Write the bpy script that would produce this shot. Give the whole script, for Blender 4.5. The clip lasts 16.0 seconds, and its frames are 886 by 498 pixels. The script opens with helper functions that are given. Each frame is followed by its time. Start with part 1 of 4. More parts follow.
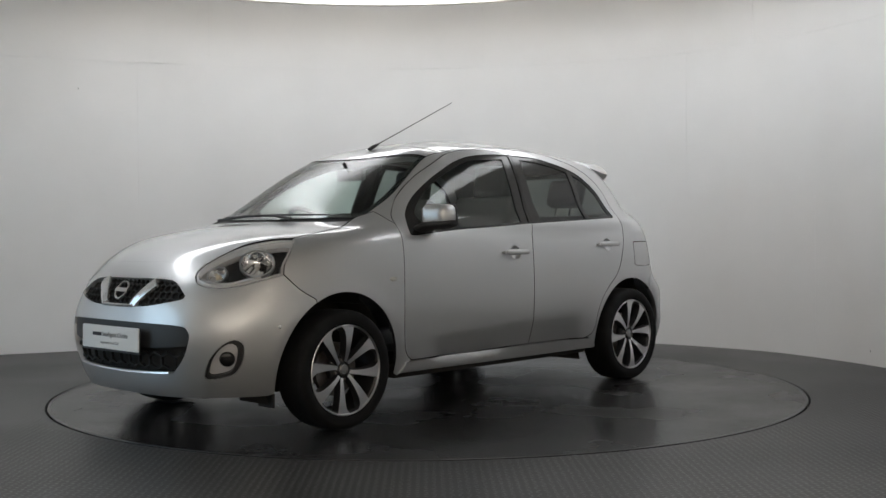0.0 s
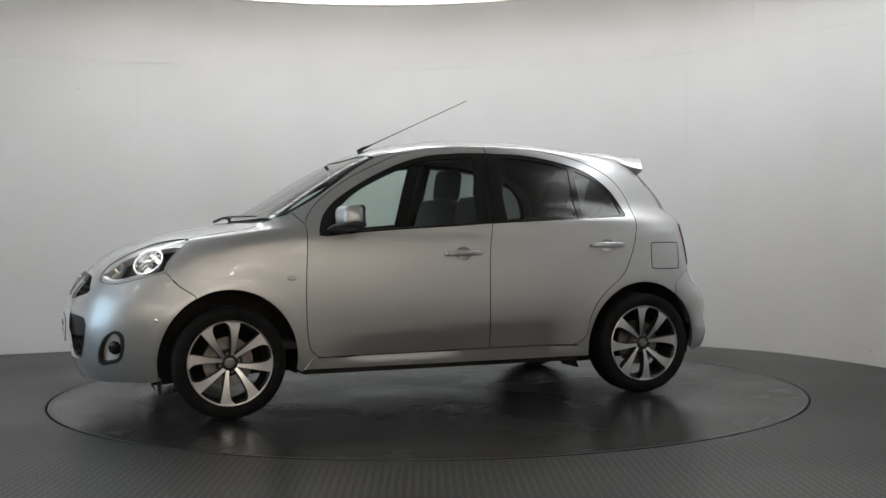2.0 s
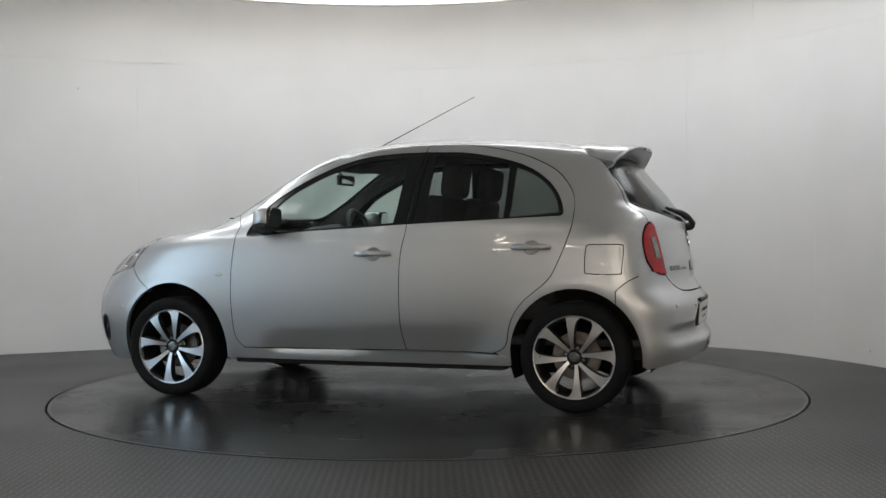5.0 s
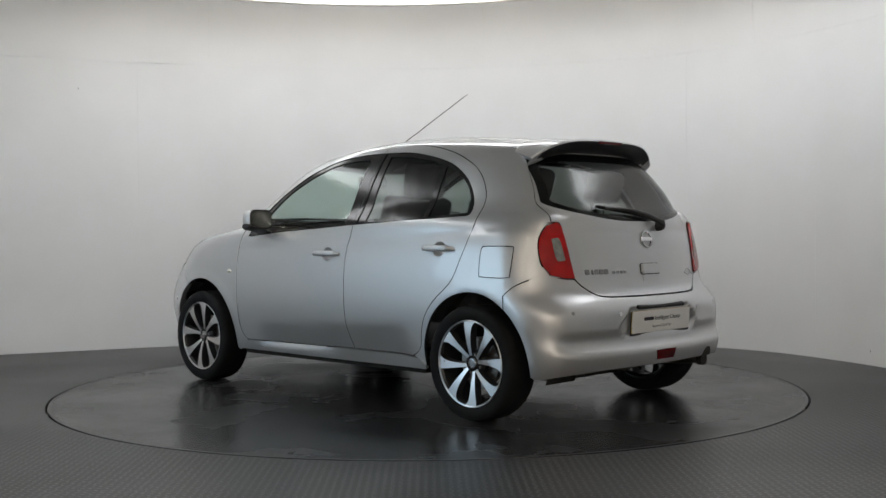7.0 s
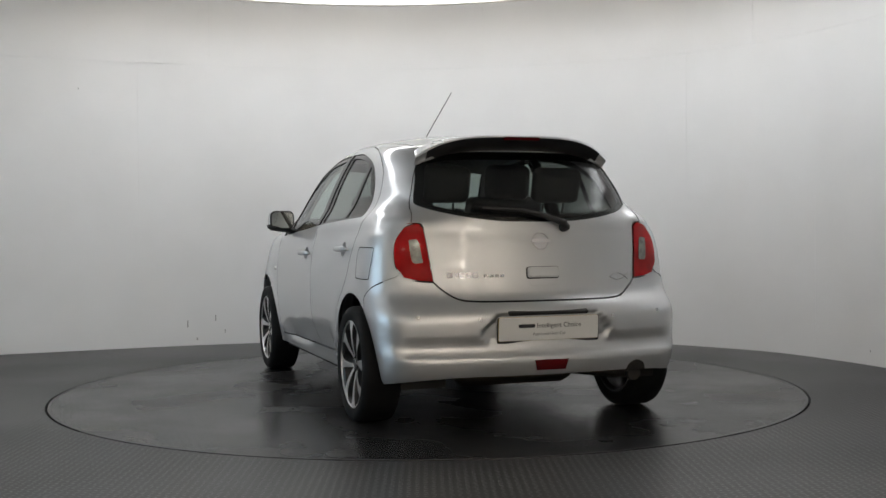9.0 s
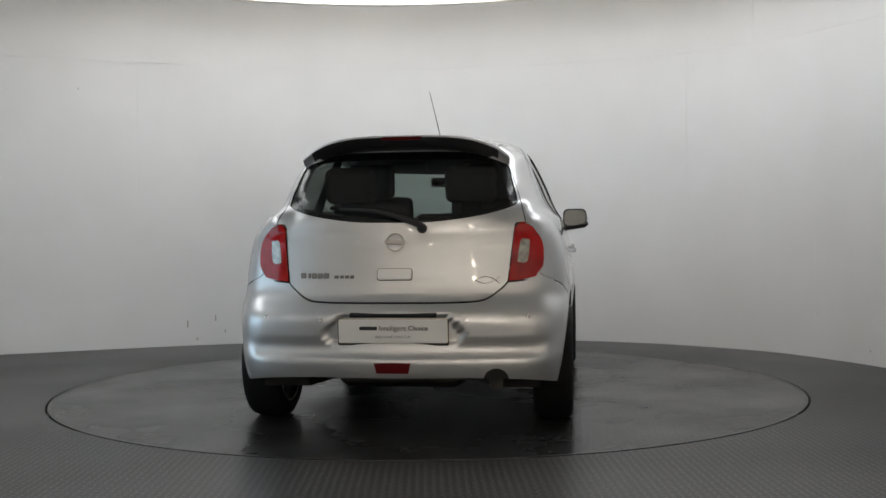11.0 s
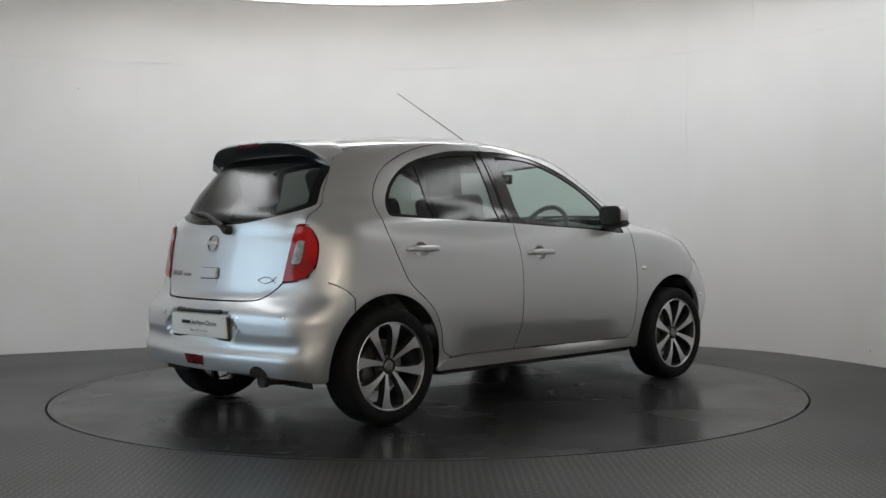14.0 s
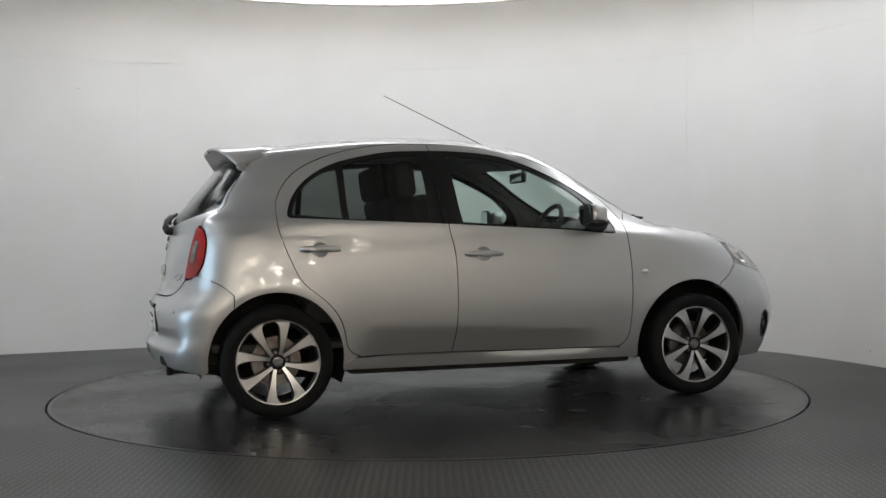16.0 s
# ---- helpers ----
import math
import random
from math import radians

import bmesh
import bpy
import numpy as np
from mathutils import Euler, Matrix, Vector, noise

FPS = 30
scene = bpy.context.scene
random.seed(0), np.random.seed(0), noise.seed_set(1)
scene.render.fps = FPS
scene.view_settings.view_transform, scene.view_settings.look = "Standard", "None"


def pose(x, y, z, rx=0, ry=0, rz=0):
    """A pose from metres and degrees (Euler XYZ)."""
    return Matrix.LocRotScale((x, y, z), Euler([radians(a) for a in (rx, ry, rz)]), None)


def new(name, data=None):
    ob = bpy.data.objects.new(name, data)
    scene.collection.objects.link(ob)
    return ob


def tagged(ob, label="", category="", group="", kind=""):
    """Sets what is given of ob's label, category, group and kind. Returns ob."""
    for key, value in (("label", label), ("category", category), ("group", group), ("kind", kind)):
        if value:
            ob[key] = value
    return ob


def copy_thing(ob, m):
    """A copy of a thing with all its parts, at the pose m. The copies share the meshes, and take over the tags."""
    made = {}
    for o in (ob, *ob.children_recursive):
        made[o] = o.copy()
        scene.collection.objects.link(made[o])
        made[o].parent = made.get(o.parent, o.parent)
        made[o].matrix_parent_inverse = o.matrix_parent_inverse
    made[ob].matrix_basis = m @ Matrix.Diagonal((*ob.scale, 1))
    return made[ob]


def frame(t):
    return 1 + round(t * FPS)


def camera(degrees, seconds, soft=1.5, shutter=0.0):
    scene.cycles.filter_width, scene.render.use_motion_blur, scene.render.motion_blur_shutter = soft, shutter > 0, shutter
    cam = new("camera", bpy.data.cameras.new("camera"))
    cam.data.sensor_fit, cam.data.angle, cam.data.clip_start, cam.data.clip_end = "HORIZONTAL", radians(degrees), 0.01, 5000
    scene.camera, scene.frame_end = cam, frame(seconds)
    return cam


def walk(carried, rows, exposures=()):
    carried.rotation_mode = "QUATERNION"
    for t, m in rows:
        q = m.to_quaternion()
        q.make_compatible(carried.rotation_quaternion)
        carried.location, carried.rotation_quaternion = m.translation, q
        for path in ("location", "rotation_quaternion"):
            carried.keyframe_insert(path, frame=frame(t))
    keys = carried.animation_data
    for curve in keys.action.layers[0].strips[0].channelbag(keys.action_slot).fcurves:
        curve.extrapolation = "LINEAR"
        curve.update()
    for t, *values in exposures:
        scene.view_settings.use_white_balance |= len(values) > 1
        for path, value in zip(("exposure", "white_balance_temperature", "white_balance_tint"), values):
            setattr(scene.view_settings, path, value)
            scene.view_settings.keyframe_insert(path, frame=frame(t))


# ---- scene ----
# ---- camera: fixed on a stand, nearly level ----
cam = camera(43.57, 16.0)
VIEW = Matrix(((.99986466, .0095187, -.0134182, 0), (-.01355677, .0146463, -.99980083, -6.9316), (-.00932028, .99984743, .01477336, .9633), (0, 0, 0, 1)))
EXPOSURES = [(0, -.07), (3.5, .06), (9.0, .06), (11.5, -.07), (12.5, -.07), (14.5, .09), (16.0, .13)]
walk(cam, [(0, VIEW), (16.0, VIEW)], EXPOSURES)

# ---- light: one large round light box overhead, small spots in the room behind the camera, two added unseen windows ----
SOFTBOX, SPOT, DAY, FRONT_FILL = 4.65, 26.0, 2.0, .40
world = bpy.data.worlds.new("world")
scene.world = world
world.use_nodes = True
world.node_tree.nodes["Background"].inputs[0].default_value = (.5, .6, .7, 1)
world.node_tree.nodes["Background"].inputs[1].default_value = .02
scene.view_settings.exposure = 0.0


# ---- materials ----
def principled(name, colour, rough=.5, metal=0.0, **more):
    m = bpy.data.materials.new(name)
    m.use_nodes = True
    b = m.node_tree.nodes["Principled BSDF"]
    b.inputs["Base Color"].default_value = (*colour, 1)
    b.inputs["Roughness"].default_value, b.inputs["Metallic"].default_value = rough, metal
    for key, value in more.items():
        b.inputs[key.replace("_", " ")].default_value = value
    return m


def node(m, kind, **inputs):
    n = m.node_tree.nodes.new(kind)
    for key, value in inputs.items():
        n.inputs[key.replace("_", " ")].default_value = value
    return n


def noise_tex(m, scale, detail=4.0, space="Object"):
    co, n = node(m, "ShaderNodeTexCoord"), node(m, "ShaderNodeTexNoise", Scale=scale, Detail=detail)
    m.node_tree.links.new(co.outputs[space], n.inputs["Vector"])
    return n.outputs["Fac"]


def ramp(m, fac, lo, hi, a=.3, b=.7):
    n = node(m, "ShaderNodeMapRange", From_Min=a, From_Max=b, To_Min=lo, To_Max=hi)
    m.node_tree.links.new(fac, n.inputs["Value"])
    return n.outputs[0]


def tint(m, fac, c1, c2, a=.3, b=.7):
    """Base colour between two colours, by a pattern."""
    n = node(m, "ShaderNodeMix")
    n.data_type = "RGBA"
    n.inputs["A"].default_value, n.inputs["B"].default_value = (*c1, 1), (*c2, 1)
    m.node_tree.links.new(ramp(m, fac, 0, 1, a, b), n.inputs["Factor"])
    m.node_tree.links.new(n.outputs["Result"], m.node_tree.nodes["Principled BSDF"].inputs["Base Color"])


def bump(m, fac, strength, distance):
    n = node(m, "ShaderNodeBump", Strength=strength, Distance=distance)
    m.node_tree.links.new(fac, n.inputs["Height"])
    m.node_tree.links.new(n.outputs[0], m.node_tree.nodes["Principled BSDF"].inputs["Normal"])


def rough_by(m, fac, lo, hi, a=.3, b=.7):
    m.node_tree.links.new(ramp(m, fac, lo, hi, a, b), m.node_tree.nodes["Principled BSDF"].inputs["Roughness"])


def pane(name, colour, gloss=1.0, soft=.01):
    """A thin pane: tinted see-through, with the gloss of glass."""
    m = bpy.data.materials.new(name)
    m.use_nodes = True
    t, links = m.node_tree, m.node_tree.links
    t.nodes.remove(t.nodes["Principled BSDF"])
    clear, shine = node(m, "ShaderNodeBsdfTransparent"), node(m, "ShaderNodeBsdfGlossy", Roughness=soft)
    clear.inputs[0].default_value = (*colour, 1)
    face, mix = node(m, "ShaderNodeLayerWeight", Blend=.5), node(m, "ShaderNodeMixShader")
    grazing = _math(m, "POWER", face.outputs["Facing"], 5.0)
    links.new(_math(m, "ADD", _math(m, "MULTIPLY", grazing, .9), .062 * gloss), mix.inputs[0])
    links.new(clear.outputs[0], mix.inputs[1])
    links.new(shine.outputs[0], mix.inputs[2])
    links.new(mix.outputs[0], t.nodes["Material Output"].inputs[0])
    return m


def glow(name, colour, strength):
    m = principled(name, colour, .5)
    b = m.node_tree.nodes["Principled BSDF"]
    b.inputs["Emission Color"].default_value = (*colour, 1)
    b.inputs["Emission Strength"].default_value = strength
    return m


def tread(m, pitch, strength):
    """Raised lozenges of chequer plate, turned this way and that."""
    L, add = m.node_tree.links, lambda op, a, b=None: _math(m, op, a, b)
    co = node(m, "ShaderNodeTexCoord")
    sep = node(m, "ShaderNodeSeparateXYZ")
    L.new(co.outputs["Object"], sep.inputs[0])
    u, v = add("DIVIDE", sep.outputs[0], pitch), add("DIVIDE", sep.outputs[1], pitch)
    odd = add("MODULO", add("ABSOLUTE", add("ADD", add("FLOOR", u), add("FLOOR", v))), 2.0)
    fu, fv = add("SUBTRACT", add("FRACT", u), .5), add("SUBTRACT", add("FRACT", v), .5)
    sign = add("SUBTRACT", add("MULTIPLY", odd, 2.0), 1.0)
    a = add("ADD", fu, add("MULTIPLY", fv, sign))
    b = add("SUBTRACT", fu, add("MULTIPLY", fv, sign))
    d = add("ADD", add("POWER", add("DIVIDE", a, .62), 2.0), add("POWER", add("DIVIDE", b, .17), 2.0))
    bar = node(m, "ShaderNodeMapRange", From_Min=1.15, From_Max=.6, To_Min=0.0, To_Max=1.0)
    L.new(d, bar.inputs["Value"])
    bump(m, bar.outputs[0], strength, .003)
    return bar.outputs[0]


def lighter_bars(m, bar, gain):
    """Multiplies the colour of the raised bars by gain, lighter than the plate."""
    b = m.node_tree.nodes["Principled BSDF"].inputs["Base Color"]
    old, mix = b.links[0].from_socket, node(m, "ShaderNodeMix")
    mix.data_type, mix.blend_type = "RGBA", "MULTIPLY"
    mix.inputs["B"].default_value = (gain, gain, gain, 1)
    m.node_tree.links.new(bar, mix.inputs["Factor"])
    m.node_tree.links.new(old, mix.inputs["A"])
    m.node_tree.links.new(mix.outputs["Result"], b)


def _math(m, op, a, b=None):
    n = m.node_tree.nodes.new("ShaderNodeMath")
    n.operation = op
    for i, v in enumerate((a, b)):
        if v is None:
            continue
        if isinstance(v, (int, float)):
            n.inputs[i].default_value = v
        else:
            m.node_tree.links.new(v, n.inputs[i])
    return n.outputs[0]


silver = principled("silver paint", (.60, .61, .625), .40, .74, Coat_Weight=1.0, Coat_Roughness=.02)
flake = noise_tex(silver, 900, 2)
tint(silver, flake, (.55, .56, .575), (.65, .66, .675))
black_gloss = principled("black gloss trim", (.012, .012, .013), .16)
black_trim = principled("black plastic", (.022, .022, .023), .55)
bump(black_trim, noise_tex(black_trim, 600), .15, .0006)
seal = principled("black rubber seal", (.008, .008, .008), .7)
rubber = principled("tyre rubber", (.007, .007, .0075), .75, 0.0, Specular_IOR_Level=.25)
bump(rubber, noise_tex(rubber, 120), .2, .001)
rough_by(rubber, noise_tex(rubber, 9), .65, .85)
satin_chrome = principled("bright satin chrome", (.82, .82, .83), .22, .75)
chrome = principled("chrome", (.80, .80, .81), .09, 1.0)
machined = principled("machined alloy", (.72, .72, .73), .30, 1.0)
alloy_dark = principled("dark painted alloy", (.028, .028, .03), .3, .3)
steel = principled("brake steel", (.22, .20, .19), .45, .9)
tint(steel, noise_tex(steel, 14), (.16, .12, .10), (.34, .33, .32))
cloth = principled("dark seat cloth", (.075, .075, .080), .9)
bump(cloth, noise_tex(cloth, 300), .3, .002)
dash_grey = principled("dark grey dashboard", (.075, .075, .078), .65)
bump(dash_grey, noise_tex(dash_grey, 400), .2, .001)
lining_grey = principled("light headlining", (.34, .33, .32), .9)
under_black = principled("underbody black", (.012, .012, .012), .8)
tint(under_black, noise_tex(under_black, 6), (.008, .008, .008), (.03, .025, .02))
red_lens = principled("red lamp lens", (.60, .006, .008), .06, 0.0, Specular_IOR_Level=.4)
tint(red_lens, noise_tex(red_lens, 9, 2), (.30, .003, .005), (.55, .006, .008))
bump(red_lens, noise_tex(red_lens, 60, 1), .06, .002)
red_dark = principled("dark red lens", (.10, .004, .006), .1)
lamp_grey = principled("lamp housing grey", (.30, .30, .31), .22, .75)
insert_grey = principled("smoky clear insert", (.30, .28, .26), .12, .5)
tint(insert_grey, noise_tex(insert_grey, 45, 2), (.24, .22, .20), (.44, .42, .40))
frosted = principled("clear ribbed lens", (.75, .74, .70), .12, .3)
bezel = principled("bright lamp bezel", (.80, .80, .81), .25, .35)
amber = principled("clear amber bulb", (.72, .62, .45), .15)
plate_white = principled("white plate", (.78, .78, .77), .35)
ink = principled("dark print", (.03, .03, .035), .6)
ink_grey = principled("grey print", (.25, .25, .26), .6)
plate_yellow = principled("yellow plate edge", (.55, .38, .03), .4)
exhaust_metal = principled("worn exhaust steel", (.35, .31, .27), .38, 1.0)
mirror_glass = principled("mirror", (.62, .66, .66), .02, 1.0)
clear_front = pane("front side glass", (.74, .83, .79), 1.0, .08)
clear_screen = pane("windscreen glass", (.74, .84, .81), 1.0, .17)
privacy = pane("dark privacy glass", (.33, .36, .345), 1.0, .2)
clear_lens = pane("clear lamp lens", (.95, .95, .95))

wall_paint = principled("white painted board", (.78, .775, .765), .55)
tint(wall_paint, noise_tex(wall_paint, 1.3, 5), (.75, .748, .744), (.80, .799, .797))
bump(wall_paint, noise_tex(wall_paint, 9), .06, .004)
back_paint = principled("warm brown wall", (.38, .31, .25), .7)
tint(back_paint, noise_tex(back_paint, 2), (.33, .29, .25), (.40, .36, .32))
ceiling_paint = principled("ceiling paint", (.66, .62, .57), .8)
raft_paint = principled("cream rim", (.72, .68, .62), .6)
floor_paint = principled("dark grey chequer plate", (.032, .032, .033), .38, 0.0, Specular_IOR_Level=.3)
floor_bar = tread(floor_paint, .032, 1.0)
rough_by(floor_paint, noise_tex(floor_paint, .55, 5), .30, .50)
tint(floor_paint, noise_tex(floor_paint, 2.2, 6), (.025, .025, .026), (.038, .0375, .037))
table_paint = principled("worn dark turntable plate", (.020, .020, .021), .26, 0.0, Specular_IOR_Level=.27)
table_bar = tread(table_paint, .032, .35)
rough_by(table_paint, noise_tex(table_paint, 1.1, 6), .16, .36)
tint(table_paint, noise_tex(table_paint, 3.5, 6), (.015, .015, .016), (.026, .0255, .025))
lighter_bars(floor_paint, floor_bar, 5.0)
lighter_bars(table_paint, table_bar, 1.8)
scuff = principled("grey scuff", (.33, .32, .31), .7)
groove_black = principled("groove shadow gap", (.01, .01, .01), .9)
diffuser = glow("lit diffuser", (.95, .965, .985), SOFTBOX)
front_fill = glow("warm front fill glow", (1.0, .96, .91), FRONT_FILL)
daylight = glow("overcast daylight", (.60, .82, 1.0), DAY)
spot_glow = glow("lit spot", (1.0, .90, .76), SPOT)


# ---- helpers of this scene ----
def thing(name, label, category, **more):
    return tagged(new(name), label, category, **more)


def part(name, bm, material, parent=None, label="", smooth=True, angle=35):
    """Links a bmesh as one mesh object under a thing or a part."""
    me = bpy.data.meshes.new(name)
    bmesh.ops.recalc_face_normals(bm, faces=bm.faces)
    for f in bm.faces:
        f.smooth = smooth
    if smooth:
        for e in bm.edges:
            if len(e.link_faces) == 2 and e.calc_face_angle(0) > radians(angle):
                e.smooth = False
    bm.to_mesh(me)
    bm.free()
    for m in material if isinstance(material, (list, tuple)) else [material]:
        me.materials.append(m)
    ob = new(name, me)
    ob.parent = parent
    return tagged(ob, label)


def box(size, at=(0, 0, 0), bevel=.01, segs=2, turn=None):
    bm = bmesh.new()
    bmesh.ops.create_cube(bm, size=1, matrix=Matrix.Diagonal((*size, 1)))
    if bevel:
        bmesh.ops.bevel(bm, geom=list(bm.edges), offset=bevel, segments=segs, affect="EDGES", profile=.6)
    bm.transform(Matrix.Translation(at) @ (turn or Matrix()))
    return bm


def lathe(profile, n=64, axis="Y", at=(0, 0, 0), closed=False):
    """Turns (radius, along) pairs about an axis."""
    bm = bmesh.new()
    rings = []
    for r, a in profile:
        rings.append([bm.verts.new((r * math.cos(2 * math.pi * k / n), a, r * math.sin(2 * math.pi * k / n))) for k in range(n)])
    pairs = list(zip(rings, rings[1:])) + ([(rings[-1], rings[0])] if closed else [])
    for p, q in pairs:
        for k in range(n):
            bm.faces.new((p[k], p[(k + 1) % n], q[(k + 1) % n], q[k]))
    if not closed:
        for ring, (r, a) in ((rings[0], profile[0]), (rings[-1], profile[-1])):
            if r < .02:
                bm.faces.new(ring)
    if axis == "X":
        bm.transform(Matrix.Rotation(radians(-90), 4, "Z"))
    if axis == "Z":
        bm.transform(Matrix.Rotation(radians(90), 4, "X"))
    bm.transform(Matrix.Translation(at))
    return bm


def loft(sections, cap=True, loop=True):
    """Skins closed loops of equal length."""
    bm = bmesh.new()
    rows = [[bm.verts.new(p) for p in s] for s in sections]
    for a, b in zip(rows, rows[1:]):
        n = len(a)
        for k in range(n if loop else n - 1):
            bm.faces.new((a[k], a[(k + 1) % n], b[(k + 1) % n], b[k]))
    if cap and loop:
        bm.faces.new(rows[0])
        bm.faces.new(rows[-1])
    return bm


def tube(points, radius, n=8):
    """A round rod along points; radius a number or one for each point."""
    pts = [Vector(p) for p in points]
    rads = radius if isinstance(radius, (list, tuple)) else [radius] * len(pts)
    secs = []
    for i, p in enumerate(pts):
        d = (pts[min(i + 1, len(pts) - 1)] - pts[max(i - 1, 0)]).normalized()
        u = d.orthogonal().normalized() if abs(d.z) > .95 else d.cross(Vector((0, 0, 1))).normalized()
        v = d.cross(u)
        secs.append([p + rads[i] * (u * math.cos(2 * math.pi * k / n) + v * math.sin(2 * math.pi * k / n)) for k in range(n)])
    return loft(secs)


def prism(points, depth, bevel=.0):
    """A flat outline in x, y with thickness up z."""
    bm = bmesh.new()
    f = bm.faces.new([bm.verts.new((x, y, 0)) for x, y in points])
    r = bmesh.ops.extrude_face_region(bm, geom=[f])
    bmesh.ops.translate(bm, verts=[v for v in r["geom"] if isinstance(v, bmesh.types.BMVert)], vec=(0, 0, depth))
    if bevel:
        bmesh.ops.bevel(bm, geom=[e for e in bm.edges if all(v.co.z > depth / 2 for v in e.verts)], offset=bevel, segments=2, affect="EDGES")
    return bm


# ---- body surface: one smooth implicit form, x forward from mid wheelbase, y left, z up ----
def curve(knots, soft=0.0):
    """A smooth function through (a, b) knots, monotone cubic, level beyond the ends; soft rounds its bends over that length."""
    knots = sorted(knots)
    a = np.array([k[0] for k in knots], float)
    b = np.array([k[1] for k in knots], float)
    h, d = np.diff(a), np.diff(b) / np.diff(a)
    m = np.zeros(len(a))
    m[1:-1] = np.where(d[:-1] * d[1:] > 0, 2 * d[:-1] * d[1:] / (d[:-1] + d[1:] + 1e-12), 0)
    m[0], m[-1] = d[0], d[-1]

    def f(x):
        x = np.clip(np.asarray(x, float), a[0], a[-1])
        i = np.clip(np.searchsorted(a, x) - 1, 0, len(h) - 1)
        s = (x - a[i]) / h[i]
        return ((1 + 2 * s) * (1 - s) ** 2 * b[i] + s * (1 - s) ** 2 * h[i] * m[i]
                + s * s * (3 - 2 * s) * b[i + 1] + s * s * (s - 1) * h[i] * m[i + 1])
    if not soft:
        return f
    g = np.arange(a[0] - 3 * soft, a[-1] + 3 * soft, .001)
    v = f(g) + m[0] * np.minimum(g - a[0], 0) + m[-1] * np.maximum(g - a[-1], 0)
    w = np.exp(-.5 * (np.arange(-3 * soft, 3 * soft + .0005, .001) / soft) ** 2)
    half = len(w) // 2
    v = np.convolve(np.pad(v, half, mode="edge"), w / w.sum(), "valid")[:len(g)]
    return lambda x: np.interp(np.clip(np.asarray(x, float), a[0], a[-1]), g, v)


nose = curve([(.08, 1.80), (.13, 1.885), (.20, 1.945), (.32, 1.985), (.45, 2.0), (.58, 1.985), (.70, 1.945), (.80, 1.885), (.88, 1.80), (.95, 1.66), (1.0, 1.46), (1.06, 1.1)], 0.03)
tail = curve([(.12, -1.70), (.2, -1.79), (.3, -1.842), (.36, -1.852), (.44, -1.835), (.55, -1.84), (.61, -1.81), (.66, -1.770), (.72, -1.756), (.82, -1.741), (.92, -1.724), (1.0, -1.702), (1.1, -1.66)], 0.014)
body_w = curve([(.12, .74), (.2, .775), (.3, .80), (.45, .822), (.6, .833), (.75, .830), (.85, .820), (.95, .798), (1.02, .772), (1.1, .73)], 0.05)
nose_n = curve([(.2, 3.2), (.5, 3.5), (.85, 2.7), (1.0, 2.6)])
tail_c = curve([(.2, .20), (.5, .22), (.73, .29), (1.0, .30)])
hood_z = curve([(.6, 1.075), (.95, 1.055), (1.128, 1.029), (1.34, 1.003), (1.483, .976), (1.6, .94), (1.72, .895), (1.82, .845), (1.95, .72)], 0.08)
screen_x = curve([(.95, 1.16), (1.06, 1.0), (1.085, .955), (1.15, .85), (1.2, .77), (1.305, .60), (1.4, .42), (1.473, .27), (1.56, .02)], 0.03)
glass_x = curve([(.88, -1.62), (.94, -1.672), (1.0, -1.692), (1.05, -1.676), (1.2, -1.56), (1.3, -1.475), (1.37, -1.42), (1.5, -1.32)], 0.03)
cabin_w = curve([(.88, .74), (.94, .772), (1.0, .768), (1.1, .735), (1.2, .697), (1.3, .652), (1.4, .60), (1.5, .545)], 0.04)
roof_z = curve([(.2, 1.487), (.06, 1.517), (-.156, 1.533), (-.334, 1.536), (-.583, 1.53), (-.797, 1.514), (-1.011, 1.491), (-1.25, 1.455), (-1.5, 1.40)], 0.1)


def smax(a, b, k):
    h = np.clip(.5 + .5 * (a - b) / k, 0, 1)
    return a * h + b * (1 - h) + k * h * (1 - h)


def step(s):
    s = np.clip(s, 0, 1)
    return s * s * (3 - 2 * s)


